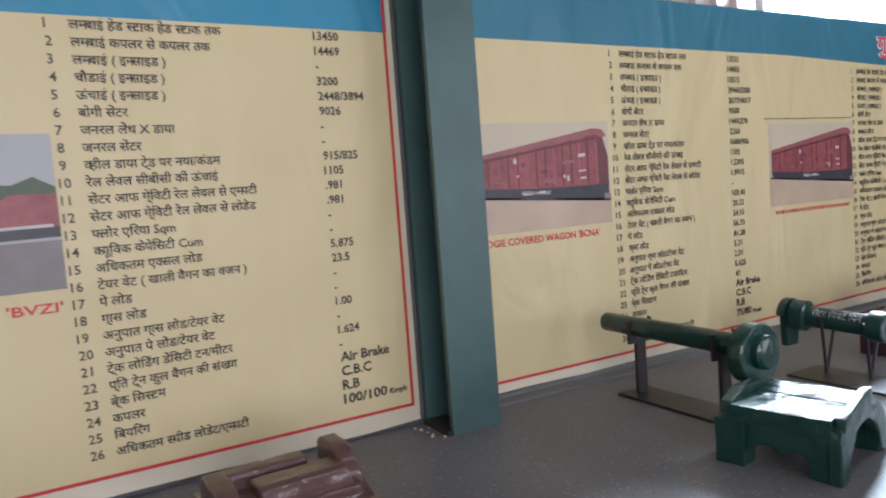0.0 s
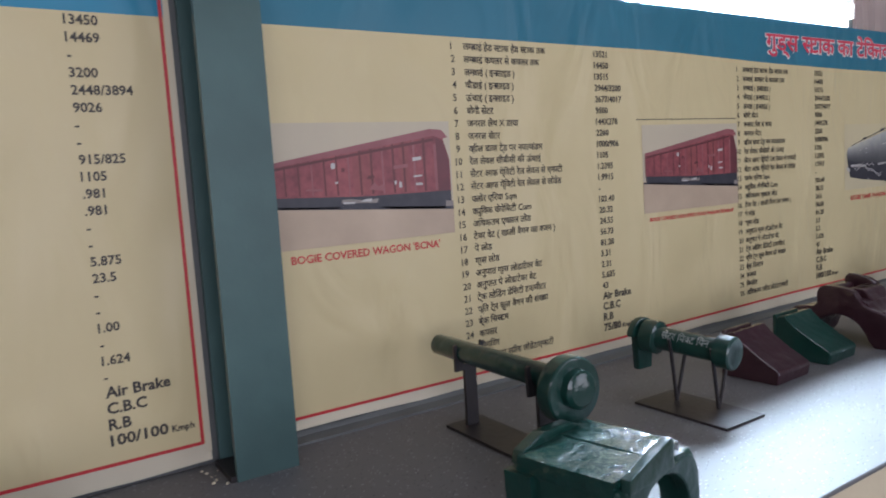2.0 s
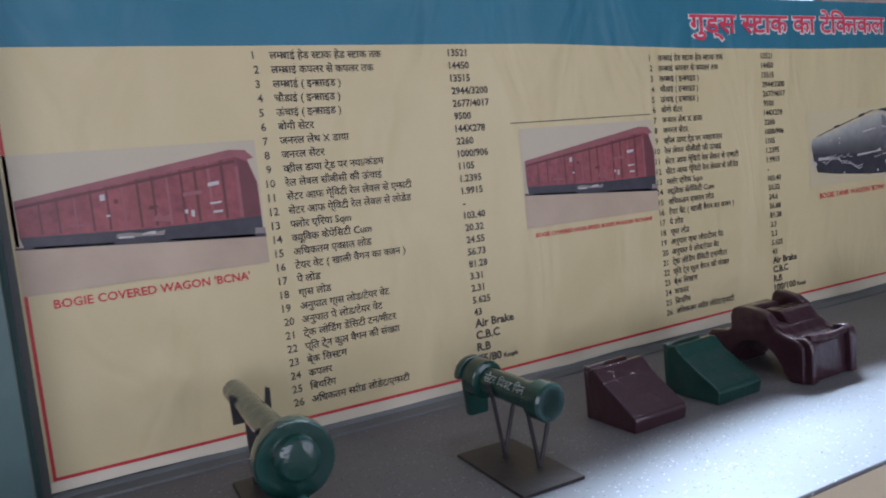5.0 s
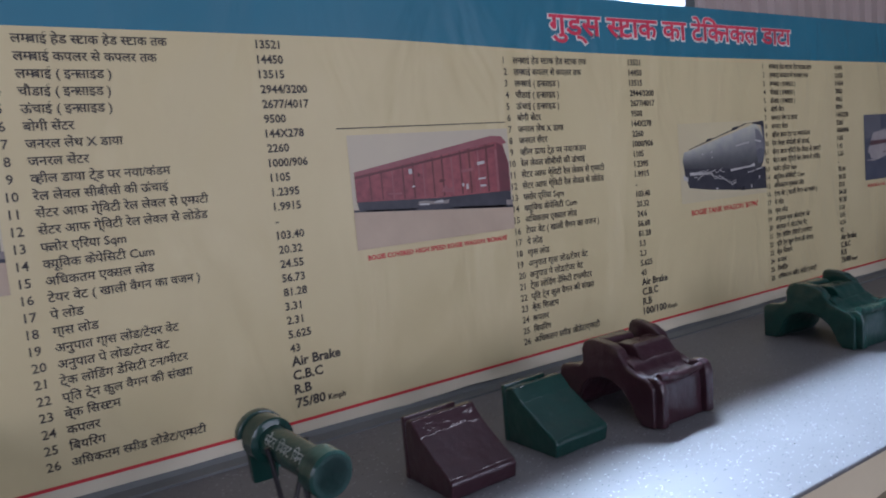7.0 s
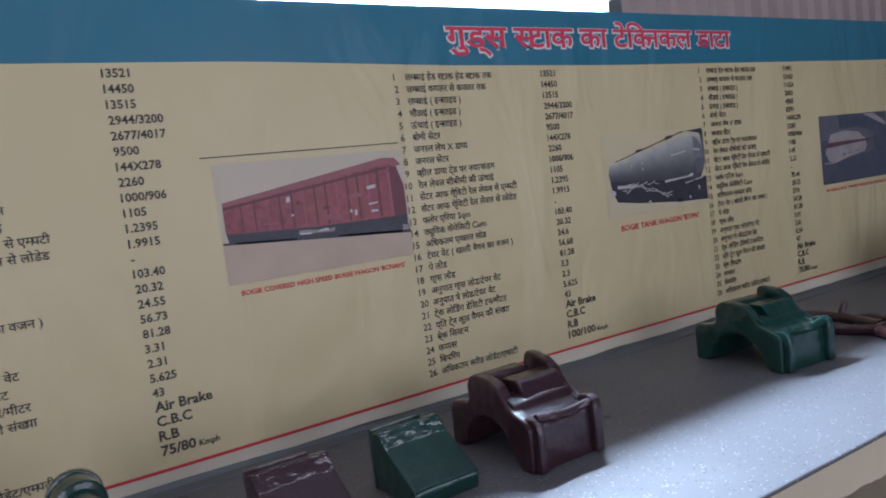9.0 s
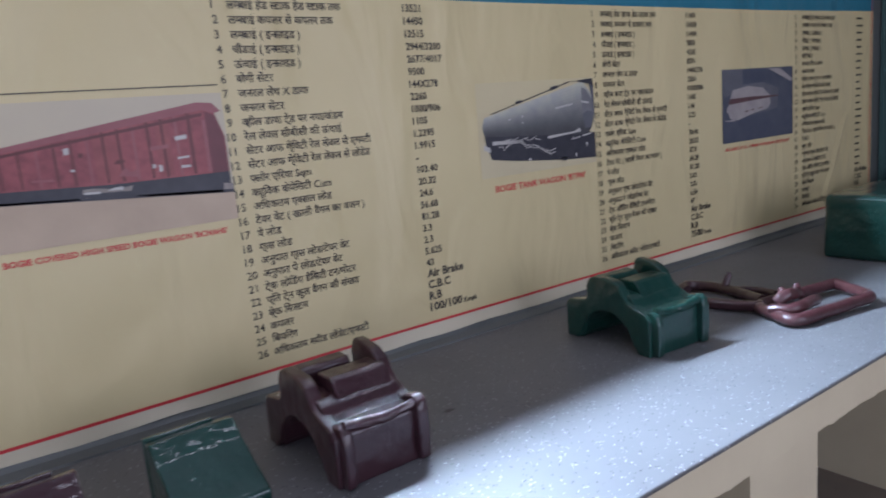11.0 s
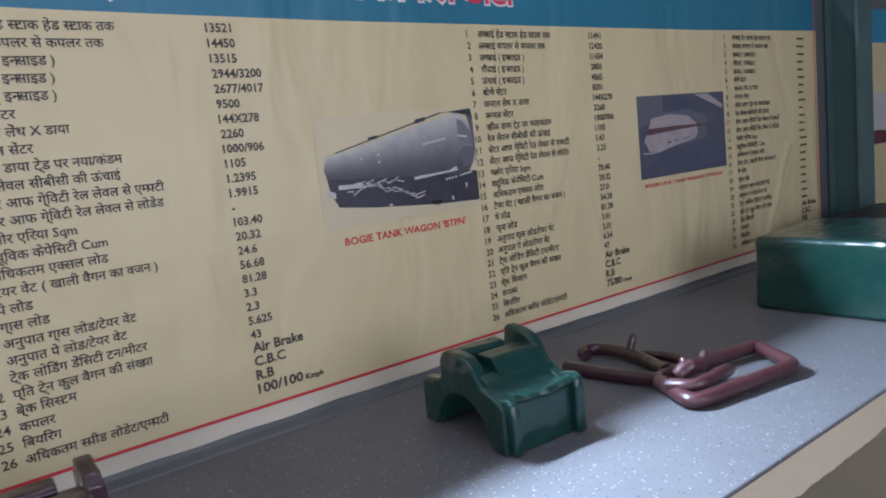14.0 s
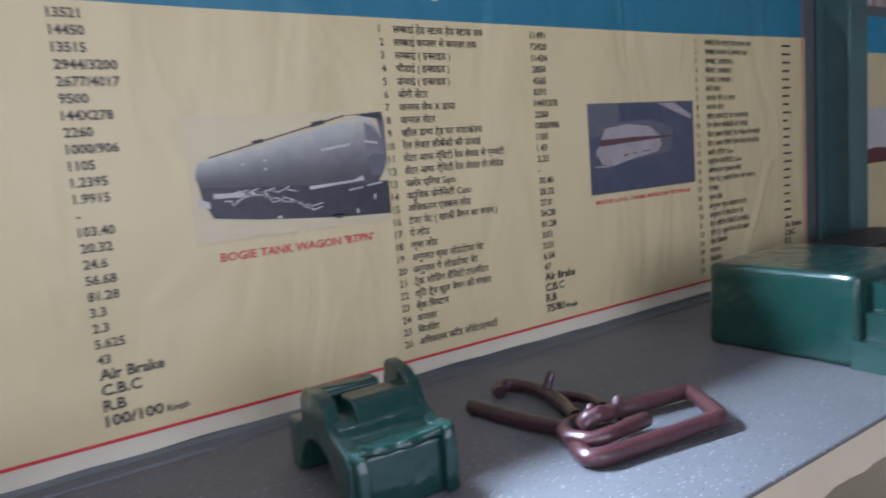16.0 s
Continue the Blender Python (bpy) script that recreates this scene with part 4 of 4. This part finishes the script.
def screw_coupling():
    e = thing("brake_shackle", pose(0, 0, Z), "reddish brown painted steel shackle lying on the counter", "machine part")

    def bar(name, pts, radius, paint, steps=5, amp=0.0012):
        part(name, rough(tube(smooth_line(pts, steps), radius, 12), amp, 0.016), paint, e, "", True)
    # long link: round bar with tight bends at its far end and an open bend round the knuckle
    c = [(1.872, -0.668, 0.0), (2.196, -0.722, 0.0), (2.278, -0.584, 0.0), (1.950, -0.520, 0.0)]
    loop = []
    for i, q in enumerate(c):
        p, q, r = Vector(c[i - 1]), Vector(q), Vector(c[(i + 1) % 4])
        k = (0.038, 0.020, 0.018, 0.036)[i]
        a, b = q + (p - q).normalized() * k, q + (r - q).normalized() * k
        loop += [a * (1 - t) ** 2 + q * 2 * t * (1 - t) + b * t * t for t in (0, 0.2, 0.4, 0.6, 0.8, 1)]
        d = r + (q - r).normalized() * 0.04
        loop += [b + (d - b) * t for t in (0.25, 0.5, 0.75)]
    loop = [Vector((p.x, p.y, 0.020 + 0.006 * max(0.0, (p.x - 1.95) / 0.3))) for p in loop]
    part("long_link", rough(tube(loop, 0.0172, 14, True), 0.0012, 0.016), M_PINKRED, e, "", True)
    bar("straight_arm", [(1.902, -0.282, 0.016), (1.916, -0.38, 0.016), (1.936, -0.48, 0.018), (1.950, -0.545, 0.024)], 0.0165, M_MAROON)
    bar("hooked_arm", [(2.004, -0.262, 0.017), (2.018, -0.238, 0.018), (2.050, -0.240, 0.019), (2.072, -0.285, 0.019), (2.068, -0.355, 0.019), (2.040, -0.440, 0.020), (2.000, -0.515, 0.024)], 0.0165, M_MAROON)
    part("stub", tube([(2.066, -0.350, 0.02), (2.082, -0.356, 0.062), (2.086, -0.357, 0.070)], [0.012, 0.010, 0.006], 10), M_MAROON, e, "", True)
    bar("cross_bar", [(2.066, -0.345, 0.018), (2.104, -0.43, 0.018), (2.090, -0.505, 0.020)], 0.012, M_MAROON)
    # inner link folded back beside the long one
    bar("inner_link", [(1.905, -0.590, 0.034), (1.912, -0.632, 0.038), (1.950, -0.648, 0.040), (2.020, -0.640, 0.036), (2.085, -0.622, 0.024)], 0.0155, M_PINKRED)
    # crumpled locking piece: a lump with two upturned ends
    bar("locking_lump", [(1.945, -0.585, 0.040), (1.965, -0.600, 0.062), (2.000, -0.602, 0.058), (2.030, -0.596, 0.046)], 0.018, M_PINKRED, 5, 0.0040)
    for tip in ((1.970, -0.584, 0.074), (2.044, -0.588, 0.070)):
        bar("locking_tip", [(0.5 * (tip[0] + 2.0), -0.598, 0.050), (tip[0] - 0.004, -0.592, 0.066), tip], 0.0095, M_PINKRED, 4, 0.0016)
    return e


screw_coupling()


def cast_housing():
    e = thing("cast_housing", pose(2.708, -0.340, Z), "large glossy green painted cast iron housing on the counter", "machine part")
    bm = bmesh.new()
    add_extrude(bm, [(0.0, 0.0), (0.004, 0.228), (0.42, 0.232), (0.43, 0.0)], -0.40, 0.0, "y")
    bmesh.ops.recalc_face_normals(bm, faces=bm.faces)
    part("body", rough(bevel(bm, 0.022, 4), 0.0018, 0.03), M_GREEN, e, "", True)
    part("front_boss", block((0.03, -0.455, 0.0), (0.40, -0.38, 0.135), 0.02, 4), M_GREEN, e, "", True)
    part("lug", block((0.0, -0.47, 0.0), (0.06, -0.385, 0.07), 0.008, 3), M_GREEN, e, "", True)
    part("top_boss", block((0.05, -0.44, 0.13), (0.16, -0.36, 0.205), 0.02, 4), M_GREEN, e, "", True)
    return e


cast_housing()


def dark_block():
    e = thing("dark_casting", pose(3.42, -0.30, Z), "dark grey painted casting partly hidden behind the green housing", "machine part")
    part("body", block((0.0, -0.16, 0.0), (0.62, 0.13, 0.160), 0.012, 3), M_DARK, e, "", True)
    part("rim", block((0.06, -0.12, 0.158), (0.56, 0.09, 0.172), 0.006, 2), M_DARK, e, "", True)
    return e


dark_block()


def oil_spot(x, y, r):
    bm = bmesh.new()
    vs = [bm.verts.new((x + r * (1 + 0.35 * math.sin(3.1 * i)) * math.cos(i * 0.5236), y + 0.6 * r * (1 + 0.3 * math.cos(2.3 * i)) * math.sin(i * 0.5236), COUNTER_Z + 0.001)) for i in range(12)]
    bm.faces.new(vs)
    structure("stain", bm, M_DARK, "small dark oil spot on the terrazzo", "stain")


oil_spot(0.95, -0.405, 0.013)


def plaster_crumbs():
    bm = bmesh.new()
    random.seed(3)
    for _ in range(14):
        x, y, r = random.uniform(-1.245, -1.195), random.uniform(-0.135, -0.03), random.uniform(0.0008, 0.0028)
        vs = add_block(bm, (x - r, y - r, COUNTER_Z), (x + r, y + r, COUNTER_Z + r * 1.2))
        for v in vs:
            v.co.x += random.uniform(-0.4, 0.4) * r
            v.co.y += random.uniform(-0.4, 0.4) * r
    ob = part("plaster_crumbs", bm, M_BLANK)
    tagged(ob, "pale plaster crumbs beside the foot of the column", "crumbs", "", "stuff")


plaster_crumbs()
